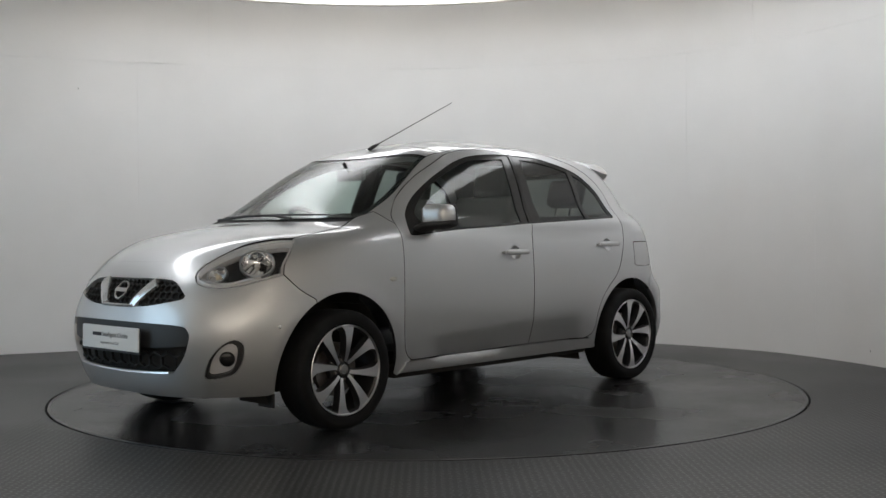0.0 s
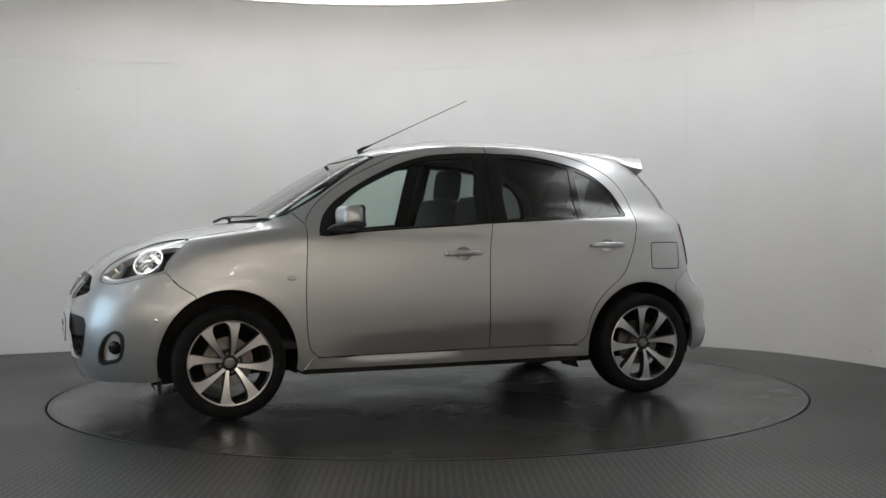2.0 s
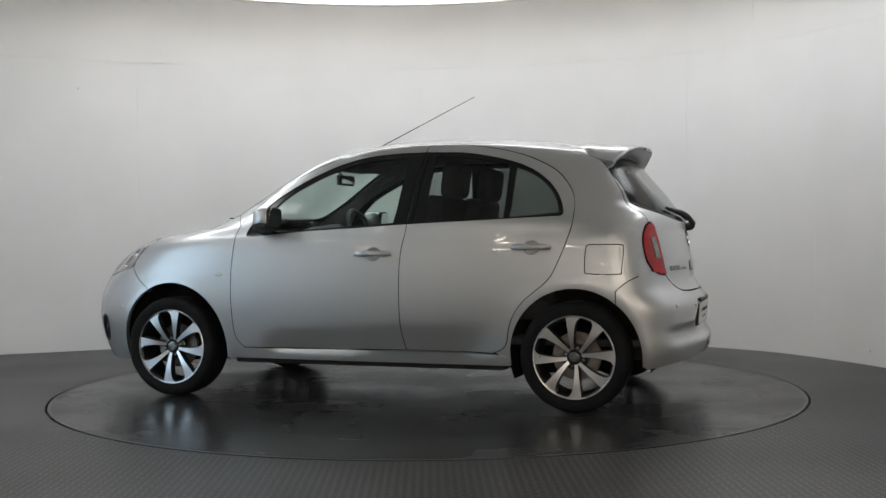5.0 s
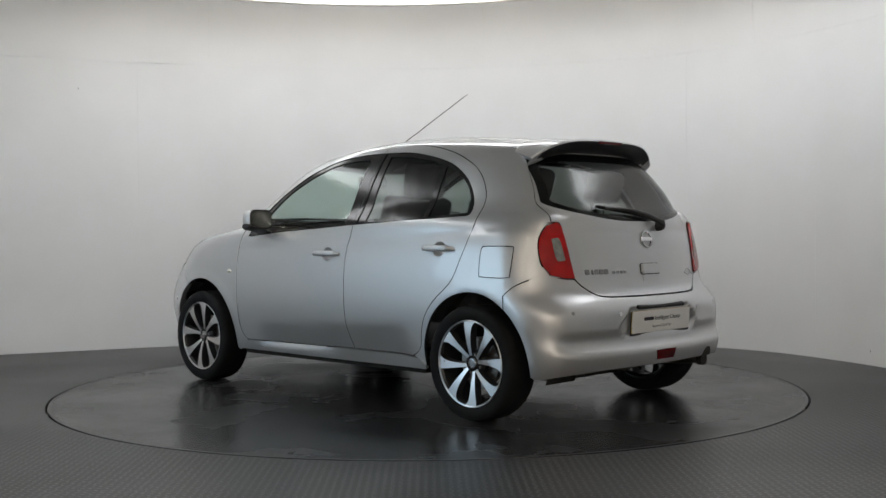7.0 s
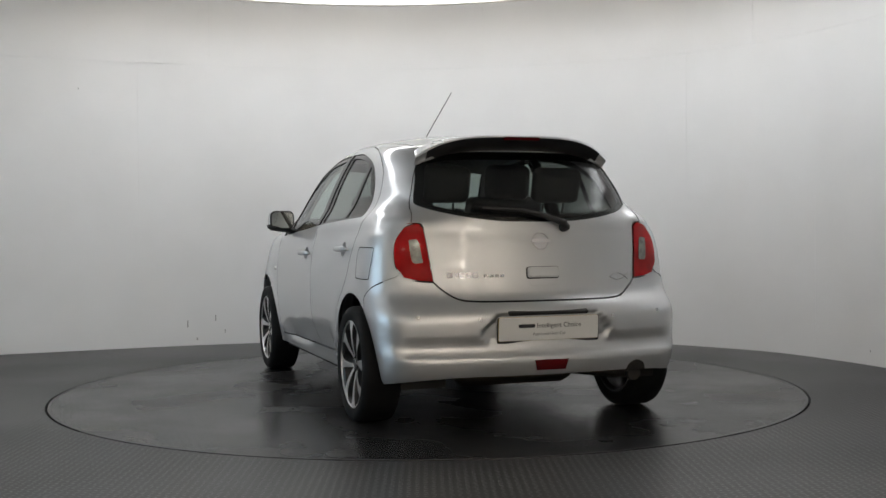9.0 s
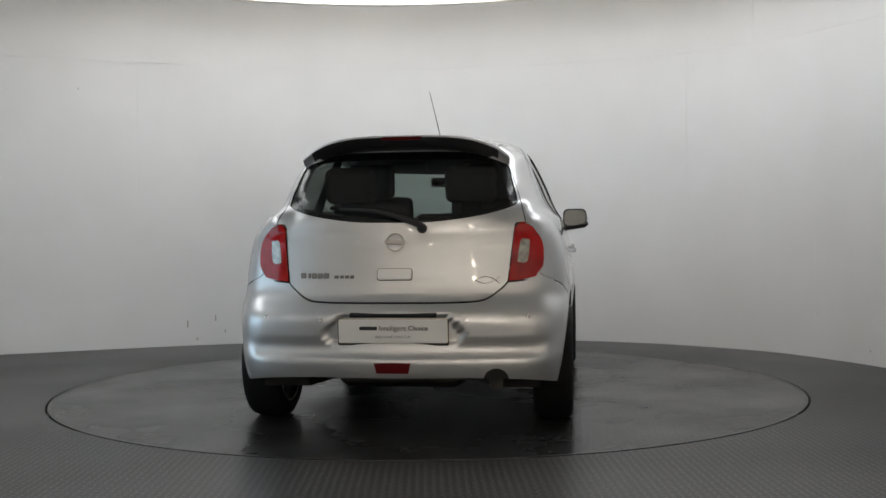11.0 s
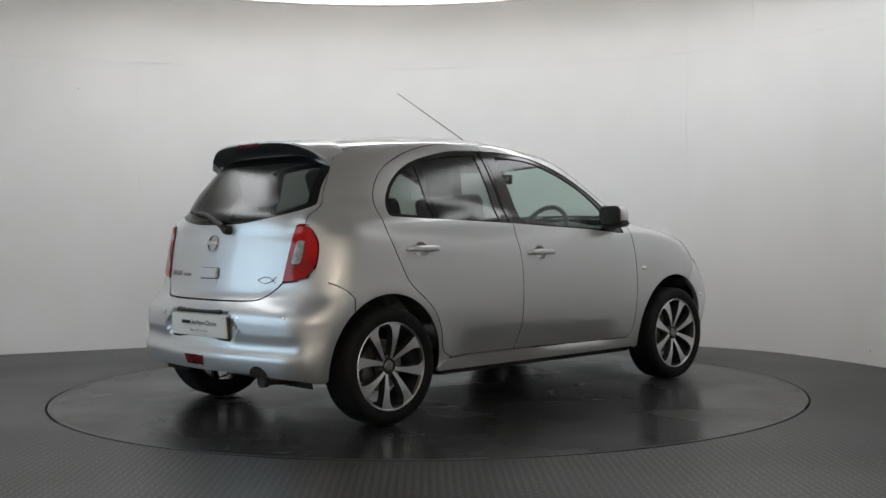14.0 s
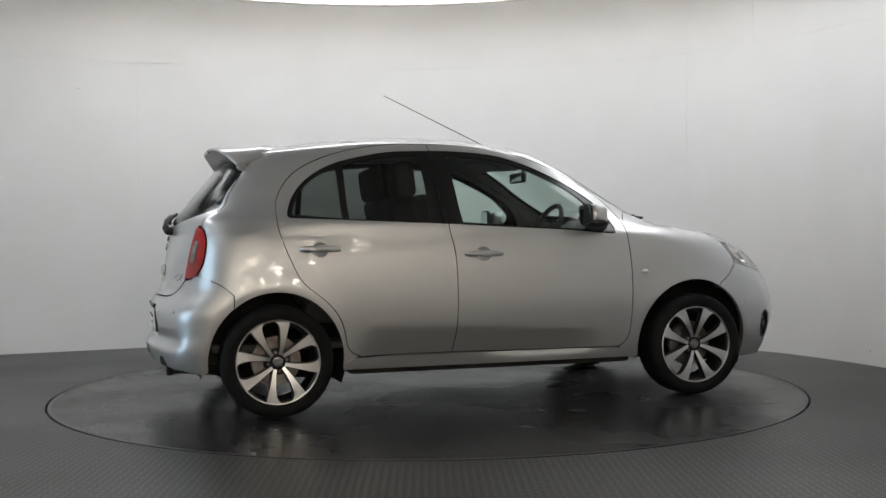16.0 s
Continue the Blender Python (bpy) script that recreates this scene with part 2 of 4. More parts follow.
def form(x, y, z):
    """Below zero inside the body."""
    y = np.abs(y)
    n = nose_n(z)
    xa = np.clip(x - .95, 0, None) / (nose(z) - .95)
    front = ((xa ** n + (y / body_w(z)) ** n + 1e-12) ** (1 / n) - 1) * .83
    side = y - body_w(z) * (1 - .02 * np.clip((-1.0 - x) / .6, 0, 1.6) ** 2)
    back = smax(side, tail(z) + tail_c(z) * y * y - x, .15)
    lower = np.where(x > 0, front, back)
    lid = z - hood_z(x) + .05 * (y / .7) ** 2.2
    lower = smax(lower, lid, .07)
    lower = smax(lower, .13 - z, .05)
    n = np.where(x > -.3, 6.0, 5.6)
    xa = np.where(x > -.3, (x + .3) / (screen_x(z) + .3), (x + .3) / (glass_x(z) + .22 * step((1.2 - z) / .2) * np.minimum(y, .6) ** 2 + .3))
    taper = 1 - .035 * np.clip((-.35 - x) / .8, 0, 1.5) ** 2 - .015 * np.clip((x + .1) / .8, 0, 1.5) ** 2
    cabin = ((np.abs(xa) ** n + (y / (cabin_w(z) * taper)) ** n + 1e-12) ** (1 / n) - 1) * .72
    cabin = smax(cabin, z - roof_z(x) + .085 * (y / .58) ** 2.4, .07)
    cabin = smax(cabin, .9 - z, .02)
    blend = (.06 + .08 * step((.4 - x) / 1.2)) * (1 - .65 * step((-1.25 - x) / .25) * step((.66 - y) / .15))
    blend = .004 + blend * step((z - .88) / .17)
    f = -smax(-lower, -cabin, blend)
    r1, r2 = np.hypot(x - 1.225, z - .30), np.hypot(x + 1.225, z - .30)
    flare = np.exp(-((r1 - .385) / .045) ** 2) + np.exp(-((r2 - .385) / .045) ** 2)
    # the hollow for the rear plate, and the shallow hollow low on the doors
    deep = np.clip(.36 - .9 * np.abs(z - .480), .2, .36)
    plate = step((deep - y) / .035) * step((z - .420) / .03) * step((.588 - z) / .03) * (x < -1.4)
    shelf = step((.76 - y) / .12) * step((.480 - z) / .080) * step((z - .352) / .042) * (x < -1.4)
    crest = .405 + .06 * np.clip((.75 - x) / 1.45, 0, 1)
    tuck = .25 * .5 * (crest - z + np.sqrt((crest - z) ** 2 + .012 ** 2))
    door = tuck * step((z - .270) / .03) * step((.70 - x) / .25) * step((x + .80) / .2) * (y > .5)
    return f - .006 * flare * np.clip((y - .6) / .1, 0, 1) + .024 * plate + .019 * shelf * (1 - .7 * plate) + door


def cast(origin, way, reach):
    """Where rays from inside leave the body: arrays of origins and ways."""
    lo, hi = np.zeros(len(origin)), np.full(len(origin), float(reach))
    for _ in range(24):
        mid = (lo + hi) / 2
        inside = form(*(origin + way * mid[:, None]).T) < 0
        lo, hi = np.where(inside, mid, lo), np.where(inside, hi, mid)
    return origin + way * lo[:, None]


def normals(p, e=2e-3):
    g = np.stack([form(*(p + e * d).T) - form(*(p - e * d).T) for d in np.eye(3)], 1)
    return g / (np.linalg.norm(g, axis=1, keepdims=True) + 1e-12)
# ---- end of body surface ----


# ---- the place ----
WALL_R = curve([(30, 3.65), (39, 3.81), (48, 3.99), (56, 4.08), (62, 4.15), (85, 4.26), (109, 4.36), (122, 4.5), (130, 4.65), (136, 4.83)])


def wall_plan():
    """The curved wall seen from above, from the room behind the camera round and back to it."""
    pts = [(-5.6, -9.6), (-5.6, -6.0), (-5.6, -3.0), (-5.55, -1.0), (-5.4, .1), (-5.05, .95), (-4.5, 1.6)]
    for k in range(60):
        a = 136 - 106 * k / 59
        pts.append((WALL_R(a) * math.cos(radians(a)), -1.2 + WALL_R(a) * math.sin(radians(a))))
    return pts + [(3.25, 0), (3.32, -1.0), (3.45, -3.0), (3.6, -6.0), (3.7, -9.6)]


def resample(pts, stepping):
    pts = np.array(pts, float)
    run = np.concatenate([[0], np.cumsum(np.linalg.norm(np.diff(pts, axis=0), axis=1))])
    n = max(2, int(round(run[-1] / stepping)) + 1)
    s = np.linspace(0, run[-1], n)
    return np.stack([np.interp(s, run, pts[:, k]) for k in range(pts.shape[1])], 1), run[-1]


PLAN, PLAN_LEN = resample(wall_plan(), .08)
TOP = 3.35


def wall_sheet(a, b, z0, z1, inset, thick):
    """A curved board between two runs along the wall, its face inset metres in front of the plan line."""
    i0, i1 = a / PLAN_LEN * (len(PLAN) - 1), b / PLAN_LEN * (len(PLAN) - 1)
    k = np.unique(np.concatenate([[i0], np.arange(math.ceil(i0), math.floor(i1) + 1), [i1]]))
    idx = np.arange(len(PLAN))
    p = np.stack([np.interp(k, idx, PLAN[:, 0]), np.interp(k, idx, PLAN[:, 1])], 1)
    d = np.gradient(p, axis=0)
    nrm = np.stack([d[:, 1], -d[:, 0]], 1) / np.linalg.norm(d, axis=1, keepdims=True)
    front, rear = p + nrm * inset, p + nrm * (inset - thick)
    return loft([[(f[0], f[1], z0), (f[0], f[1], z1), (r[0], r[1], z1), (r[0], r[1], z0)] for f, r in zip(front, rear)])


def build_place():
    wall = part("wall_north", wall_sheet(0, PLAN_LEN, -.02, TOP, -.006, .15), wall_paint)
    tagged(wall, "curved white painted studio wall of large boards", "wall", kind="structure")
    first = SEAM % 2.44
    for z0, z1, shift in ((0, 1.22, 1.22), (1.22, 2.44, 0), (2.44, TOP, .61)):
        edges = [0] + [s for s in np.arange((first + shift) % 2.44, PLAN_LEN, 2.44)] + [PLAN_LEN]
        for a, b in zip(edges, edges[1:]):
            if b - a > .1:
                part("wall_board", wall_sheet(a + .0008, b - .0008, z0 + .0008, z1 - .0008, 0, .005), wall_paint, wall, smooth=True)
    # small scuffs and specks on the boards
    for run, z, w, h in SCUFFS:
        part("scuff_mark", wall_sheet(run - w / 2, run + w / 2, z - h / 2, z + h / 2, .0006, .002), scuff, wall)
    rear = part("wall_south", box((9.6, .15, TOP), (-.95, -9.68, TOP / 2), .004), back_paint)
    tagged(rear, "warm brown wall of the showroom behind", "wall", kind="structure")
    top = part("ceiling", box((10.6, 14.0, .12), (-.9, -3.2, TOP + .06), .004), ceiling_paint)
    tagged(top, "dim warm ceiling above the light box", "ceiling", kind="structure")
    # the floor is a sheet with a round opening for the turntable
    bm = bmesh.new()
    n = 160
    inner = [bm.verts.new((2.2685 * math.cos(2 * math.pi * k / n), 2.2685 * math.sin(2 * math.pi * k / n), 0)) for k in range(n)]
    lower = [bm.verts.new((v.co.x, v.co.y, -.05)) for v in inner]
    outer = []
    for v in inner:
        d = v.co.normalized()
        s = min((6.0 if d.x > 0 else 6.4) / max(abs(d.x), 1e-6), (4.2 if d.y > 0 else 9.7) / max(abs(d.y), 1e-6))
        outer.append(bm.verts.new(d * s))
    for k in range(n):
        j = (k + 1) % n
        bm.faces.new((inner[k], inner[j], outer[j], outer[k]))
        bm.faces.new((inner[k], lower[k], lower[j], inner[j]))
    floor = part("floor", bm, floor_paint, smooth=False)
    tagged(floor, "dark grey chequer plate studio floor, slightly glossy", "floor", kind="structure")
    pit = part("pit", lathe([(.01, -.06), (2.4, -.06), (2.4, -.05)], 96, "Z"), groove_black)
    tagged(pit, "dark pit below the turntable", "pit", kind="structure")
    table = thing("turntable", "round dark metal car turntable flush with the floor", "turntable")
    part("turntable_deck", lathe([(2.256, -.04), (2.256, -.002), (2.254, 0), (1.2, 0), (.015, 0)], 160, "Z"), table_paint, table)
    # dark strip added to draw the dark line of the groove
    part("groove_line", lathe([(2.236, -.006), (2.236, .0012), (2.2535, .0012), (2.2555, -.006)], 160, "Z"), alloy_dark, table, "thin dark strip drawing the groove line")
    return table


def light_box():
    """The round ceiling raft that follows the wall, with a ring of light along its rim."""
    lamp = thing("light_ring", "large round ceiling raft with a lit white ring along its rim", "ceiling lamp")
    at = (-.28, -.60, 0)
    part("raft", lathe([(.01, 2.89), (1.4, 2.89), (2.44, 2.89), (2.44, 2.97), (.01, 2.97)], 96, "Z", at), raft_paint, lamp, "cream painted raft")
    # the lit part of the ring runs round the back and the sides; the part over the open front is blank
    for name, a0, a1, skin_of, words in (("diffuser", -12, 198, diffuser, "glowing white diffuser"), ("blank_panel", 198, 348, raft_paint, "cream blank panel")):
        secs = []
        for k in range(97):
            a = radians(a0 + (a1 - a0) * k / 96)
            secs.append([(at[0] + r * math.cos(a), at[1] + r * math.sin(a), z) for r, z in ((2.442, 2.895), (2.98, 2.895), (2.98, 2.94), (2.442, 2.94))])
        part(name, loft(secs), skin_of, lamp, words)
    part("rim", lathe([(2.982, 2.872), (3.04, 2.872), (3.05, 2.88), (3.05, 2.97), (2.982, 2.97)], 128, "Z", at, True), raft_paint, lamp, "cream painted rim")
    for x, y in ((1.4, .8), (-1.6, .8), (1.4, -2.0), (-1.6, -2.0)):
        part("hanger", tube([(x, y, 2.96), (x, y, TOP + .01)], .012), steel, lamp)


def downlights():
    """Small warm spots on the showroom ceiling behind the camera."""
    first = None
    # those at the far left are set there to brighten the left wall
    for x, y in ((-2.6, -5.0), (-2.2, -6.2), (-1.2, -5.6), (.5, -5.2), (1.3, -6.4), (2.3, -5.4), (-3.9, -3.6), (-4.6, -5.0), (-.4, -7.4), (-3.6, -6.4), (-4.6, -2.6), (-1.9, -8.0), (1.3, -4.6), (2.9, -6.6)):
        if first is None:
            first = thing("downlight", "small round warm ceiling downlight, lit", "ceiling lamp", group="downlights of the showroom")
            part("housing", lathe([(.13, 0), (.13, -.12), (.115, -.12), (.113, -.10)], 24, "Z"), black_trim, first)
            part("lens", lathe([(.01, -.125), (.112, -.125), (.112, -.112), (.01, -.112)], 20, "Z"), spot_glow, first)
            first.matrix_basis = pose(x, y, TOP)
        else:
            copy_thing(first, pose(x, y, TOP))


def far_lamp_globes():
    """Small warm globes, unseen, hung low in place of farther lamps mirrored in the car."""
    first = None
    for x, y, z in ((-1.6, -8.6, 2.25), (-.5, -9.0, 2.1), (.4, -8.3, 2.3), (1.1, -9.1, 2.0), (1.8, -8.5, 2.35), (2.6, -9.0, 2.15), (2.9, -8.0, 2.4), (-2.9, -9.0, 2.2), (1.5, -7.7, 2.55), (.1, -9.2, 1.75), (2.2, -9.2, 1.7)):
        if first is None:
            first = thing("far_lamp_globe", "small warm globe on a thin rod, lit, stand-in for a farther showroom lamp", "pendant lamp", group="pendant lamps of the showroom")
            part("globe", lathe([(.10 * math.sin(radians(a)) + .0005, -.10 * math.cos(radians(a))) for a in range(0, 181, 15)], 20, "Z"), spot_glow, first)
            part("cap", lathe([(.04, .09), (.04, .12), (.006, .13)], 16, "Z"), black_trim, first)
            part("rod", tube([(0, 0, .12), (0, 0, 1.68)], .004, 6), black_trim, first)
            first.matrix_basis = pose(x, y, z)
        else:
            copy_thing(first, pose(x, y, z))


def added_windows():
    """Two unseen glowing windows: a tall daylit one left, a wide fill one behind the camera."""
    # assumed window, out of view, added for the cool light on the left wall
    win = thing("assumed_window", "unseen tall daylit window with grey frame, added for cool light on the left", "window", kind="structure")
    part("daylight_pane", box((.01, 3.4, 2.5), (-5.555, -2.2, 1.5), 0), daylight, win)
    # wide glowing pane added behind the camera to brighten the near side
    front = thing("fill_window", "wide warm glowing window, unseen, added as fill behind the camera", "window", kind="structure")
    part("fill_pane", box((7.6, .01, 2.0), (-.9, -9.58, 1.9), 0), front_fill, front)
    for x in (-4.7, -2.8, -.9, 1.0, 2.9):
        part("window_frame", box((.06, .05, 2.1), (x, -9.56, 1.9), .006), lamp_grey, front)
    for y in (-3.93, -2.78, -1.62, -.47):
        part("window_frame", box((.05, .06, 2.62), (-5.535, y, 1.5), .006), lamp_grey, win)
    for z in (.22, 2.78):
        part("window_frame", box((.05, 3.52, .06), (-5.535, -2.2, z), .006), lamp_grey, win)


SEAM = 13.74
SCUFFS = [(14.14, .19, .010, .06), (14.38, .235, .008, .05), (14.46, .117, .007, .03), (14.22, .057, .012, .02), (13.26, 2.196, .008, .012), (19.0, 2.9, .008, .02), (20.4, .1, .008, .014)]


# ---- skins: outlines laid on the body surface ----
from mathutils.geometry import delaunay_2d_cdt


def smooth_line(pts, stepping=.012):
    """Points along a smooth line through control points."""
    p = np.array(pts, float)
    if len(p) == 2:
        return resample(p, stepping)[0]
    q = np.vstack([2 * p[0] - p[1], p, 2 * p[-1] - p[-2]])
    out = []
    for i in range(1, len(q) - 2):
        a, b, c, d = q[i - 1:i + 3]
        for s in np.linspace(0, 1, 12, endpoint=False):
            out.append(.5 * (2 * b + (c - a) * s + (2 * a - 5 * b + 4 * c - d) * s * s + (3 * b - a - 3 * c + d) * s ** 3))
    return resample(out + [p[-1]], stepping)[0]


def lay(mode, pts, stepping=.012):
    """A line on the body. S: x, z on the left side; T: x, y from above; A: y, z at the nose; B: y, z at the tail."""
    q = smooth_line(pts, stepping)
    o, one = np.zeros(len(q)), np.ones(len(q))
    if mode == "S":
        return cast(np.stack([q[:, 0], o, q[:, 1]], 1), np.tile((0., 1, 0), (len(q), 1)), 1.4)
    if mode == "T":
        return cast(np.stack([q[:, 0], q[:, 1], .5 * one], 1), np.tile((0., 0, 1), (len(q), 1)), 1.4)
    if mode == "A":
        return cast(np.stack([.9 * one, q[:, 0], q[:, 1]], 1), np.tile((1., 0, 0), (len(q), 1)), 1.6)
    return cast(np.stack([-.7 * one, q[:, 0], q[:, 1]], 1), np.tile((-1., 0, 0), (len(q), 1)), 1.6)


def outline(*segments):
    """A closed outline from segments (mode, points)."""
    p = np.vstack([lay(m, s) for m, s in segments])
    keep = np.linalg.norm(p - np.roll(p, 1, 0), axis=1) > .003
    return p[keep]


def whole(*segments):
    """A closed outline from its left half, given from the middle to the middle."""
    p = np.vstack([lay(m, s) for m, s in segments])
    p = np.vstack([p, (p * (1, -1, 1))[::-1]])
    keep = np.linalg.norm(p - np.roll(p, 1, 0), axis=1) > .003
    return p[keep]


def flatten(kind, p):
    if kind == "roll":
        return np.stack([p[:, 0], .8 * np.arctan2(p[:, 2] - .55, p[:, 1])], 1)
    if kind == "front":
        return np.stack([.9 * np.arctan2(p[:, 1], p[:, 0] - .95), p[:, 2]], 1)
    return np.stack([.9 * np.arctan2(p[:, 1], -.7 - p[:, 0]), p[:, 2]], 1)


def raise_up(kind, q):
    o, one = np.zeros(len(q)), np.ones(len(q))
    if kind == "roll":
        a = q[:, 1] / .8
        return cast(np.stack([q[:, 0], o, .55 * one], 1), np.stack([o, np.cos(a), np.sin(a)], 1), 1.6)
    a = q[:, 0] / .9
    if kind == "front":
        return cast(np.stack([.95 * one, o, q[:, 1]], 1), np.stack([np.cos(a), np.sin(a), o], 1), 1.6)
    return cast(np.stack([-.7 * one, o, q[:, 1]], 1), np.stack([-np.cos(a), np.sin(a), o], 1), 1.6)


def within(q, loop):
    hit = np.zeros(len(q), bool)
    for (x1, y1), (x2, y2) in zip(loop, np.roll(loop, -1, 0)):
        cross = (y1 > q[:, 1]) != (y2 > q[:, 1])
        hit ^= cross & (q[:, 0] < (x2 - x1) * (q[:, 1] - y1) / (y2 - y1 + 1e-15) + x1)
    return hit


def area2(q):
    r = np.roll(q, -1, 0)
    return (q[:, 0] * r[:, 1] - r[:, 0] * q[:, 1]).sum()


def inset(q, d):
    if area2(q) < 0:
        q = q[::-1]
    t = np.roll(q, -1, 0) - np.roll(q, 1, 0)
    n = np.stack([-t[:, 1], t[:, 0]], 1) / (np.linalg.norm(t, axis=1, keepdims=True) + 1e-12)
    return q + n * d


def skin(name, kind, outer, material, parent, holes=(), gap=.0022, lift=0.0, depth=.02, h=.03, label="", mirror=False, rim=None, hole_gap=None):
    """A shell piece that follows the body inside an outline, with folded edges; mirror: the same on the right side."""
    loops = [inset(flatten(kind, outer), gap)] + [inset(flatten(kind, o), -(gap if hole_gap is None else hole_gap)) for o in holes]
    lo, hi = loops[0].min(0), loops[0].max(0)
    g = np.stack(np.meshgrid(np.arange(lo[0] + h / 2, hi[0], h), np.arange(lo[1] + h / 2, hi[1], h)), -1).reshape(-1, 2)
    ok = within(g, loops[0])
    for l in loops[1:]:
        ok &= ~within(g, l)
    g = g[ok]
    bound = np.vstack(loops)
    near = np.array([np.min(((bound - p) ** 2).sum(1)) for p in g]) if len(g) else np.zeros(0)
    g = g[near > (.45 * h) ** 2] if len(g) else g
    pts, edges, base = [tuple(p) for l in loops for p in l] + [tuple(p) for p in g], [], 0
    for l in loops:
        edges += [(base + i, base + (i + 1) % len(l)) for i in range(len(l))]
        base += len(l)
    q, _, tris, _, _, _ = delaunay_2d_cdt([Vector(p) for p in pts], edges, [], 0, 1e-5)
    q = np.array([tuple(v) for v in q])
    tris = np.array([t for t in tris if len(t) == 3])
    mid = q[tris].mean(1)
    ok = within(mid, loops[0])
    for l in loops[1:]:
        ok &= ~within(mid, l)
    tris = tris[ok]
    p = raise_up(kind, q)
    n = normals(p)
    p = p + n * lift
    side = np.einsum("ij,ij->i", np.cross(p[tris[:, 1]] - p[tris[:, 0]], p[tris[:, 2]] - p[tris[:, 0]]), n[tris].sum(1))
    tris = np.where((side < 0)[:, None], tris[:, ::-1], tris)
    verts, faces, fold = list(p), [tuple(t) for t in tris], []
    count = {}
    for a, b, c in tris:
        for e in ((a, b), (b, c), (c, a)):
            count[e] = 1
    extra = {}
    for a, b in count:
        if (b, a) in count:
            continue
        for k in (a, b):
            if k not in extra:
                extra[k] = len(verts)
                verts += [p[k], p[k] - n[k] * depth]
        fold.append((extra[b], extra[a], extra[a] + 1, extra[b] + 1))
    verts = np.array(verts)
    loop_normals = [tuple(n[k]) for t in faces for k in t]
    for f in fold:
        c = np.cross(verts[f[1]] - verts[f[0]], verts[f[3]] - verts[f[0]])
        loop_normals += [tuple(c / (np.linalg.norm(c) + 1e-12))] * 4
    made = []
    for s in (1, -1) if mirror else (1,):
        me = bpy.data.meshes.new(name)
        fs, ns = faces + fold, loop_normals
        if s < 0:
            ns, k, flipped = [], 0, []
            for f in fs:
                mine = loop_normals[k:k + len(f)][::-1]
                k += len(f)
                ns += [(a, -b, c) for a, b, c in mine]
                flipped.append(tuple(f[::-1]))
            fs = flipped
        me.from_pydata((verts * (1, s, 1)).tolist(), [], [tuple(int(i) for i in f) for f in fs])
        me.materials.append(material)
        me.materials.append(rim or seal)
        me.polygons.foreach_set("material_index", [0] * len(faces) + [1] * len(fold))
        me.polygons.foreach_set("use_smooth", [True] * len(fs))
        me.normals_split_custom_set(ns)
        ob = new(name, me)
        ob.parent = parent[0 if s > 0 else 1] if isinstance(parent, (list, tuple)) else parent
        made.append(tagged(ob, label))
    return made if mirror else made[0]


def spot(mode, a, b, lift=0.0):
    """A place on the body and a turn whose z points out of it, x along the car or to its side, y up."""
    p = lay(mode, [(a, b), (a + 1e-4, b)], 1)[:1]
    n = Vector(normals(p)[0])
    side = Vector((-1, 0, 0)) if mode == "S" else Vector((0, 1, 0)) if mode in "AT" else Vector((0, -1, 0))
    up = n.cross(side).normalized()
    side = up.cross(n)
    m = Matrix((side, up, n)).transposed().to_4x4()
    return Matrix.Translation(Vector(p[0]) + n * lift) @ m


FLIP = Matrix.Diagonal((1, -1, 1, 1))


def both(name, make, material, car, label="", parents=None, **more):
    """The same piece on the left and, mirrored, on the right."""
    out = []
    for s in (1, -1):
        bm = make()
        if s < 0:
            bm.transform(FLIP)
        out.append(part(name, bm, material, car if parents is None else parents[0 if s > 0 else 1], label, **more))
    return out


def moved(bm, m):
    bm.transform(m)
    return bm


def rounded(w, h, r, n=5):
    """A rounded rectangle as an outline."""
    out = []
    for cx, cy, a0 in ((w / 2 - r, h / 2 - r, 0), (-w / 2 + r, h / 2 - r, 90), (-w / 2 + r, -h / 2 + r, 180), (w / 2 - r, -h / 2 + r, 270)):
        for k in range(n + 1):
            a = radians(a0 + 90 * k / n)
            out.append((cx + r * math.cos(a), cy + r * math.sin(a)))
    return out


def letters(text, size, m, material, parent, name):
    c = bpy.data.curves.new(name, "FONT")
    c.body, c.size, c.extrude, c.align_x, c.align_y = text, size, .0004, "CENTER", "CENTER"
    tmp = bpy.data.objects.new(name, c)
    scene.collection.objects.link(tmp)
    bpy.context.view_layer.update()
    me = bpy.data.meshes.new_from_object(tmp.evaluated_get(bpy.context.evaluated_depsgraph_get()))
    bpy.data.objects.remove(tmp)
    me.transform(m)
    me.materials.clear()
    me.materials.append(material)
    ob = new(name, me)
    ob.parent = parent
    return ob


def arch(cx, rx, rz, a0, a1, n=14):
    return [(cx + rx * math.cos(radians(a0 + (a1 - a0) * k / n)), .298 + rz * math.sin(radians(a0 + (a1 - a0) * k / n))) for k in range(n + 1)]


# ---- lines of the car, shared by the panels that meet there ----
DOOR_FRONT = [(.797, 1.011), (.807, .885), (.817, .729), (.819, .572), (.811, .43), (.792, .346), (.747, .301)]
DOOR_TOP = [(.797, 1.011), (.776, 1.063), (.689, 1.159), (.53, 1.267), (.368, 1.347), (.208, 1.411), (.043, 1.445), (-.154, 1.463), (-.326, 1.466)]
DOOR_MID = [(-.326, 1.466), (-.296, 1.226), (-.273, 1.007), (-.245, .844), (-.237, .624), (-.242, .434), (-.257, .306)]
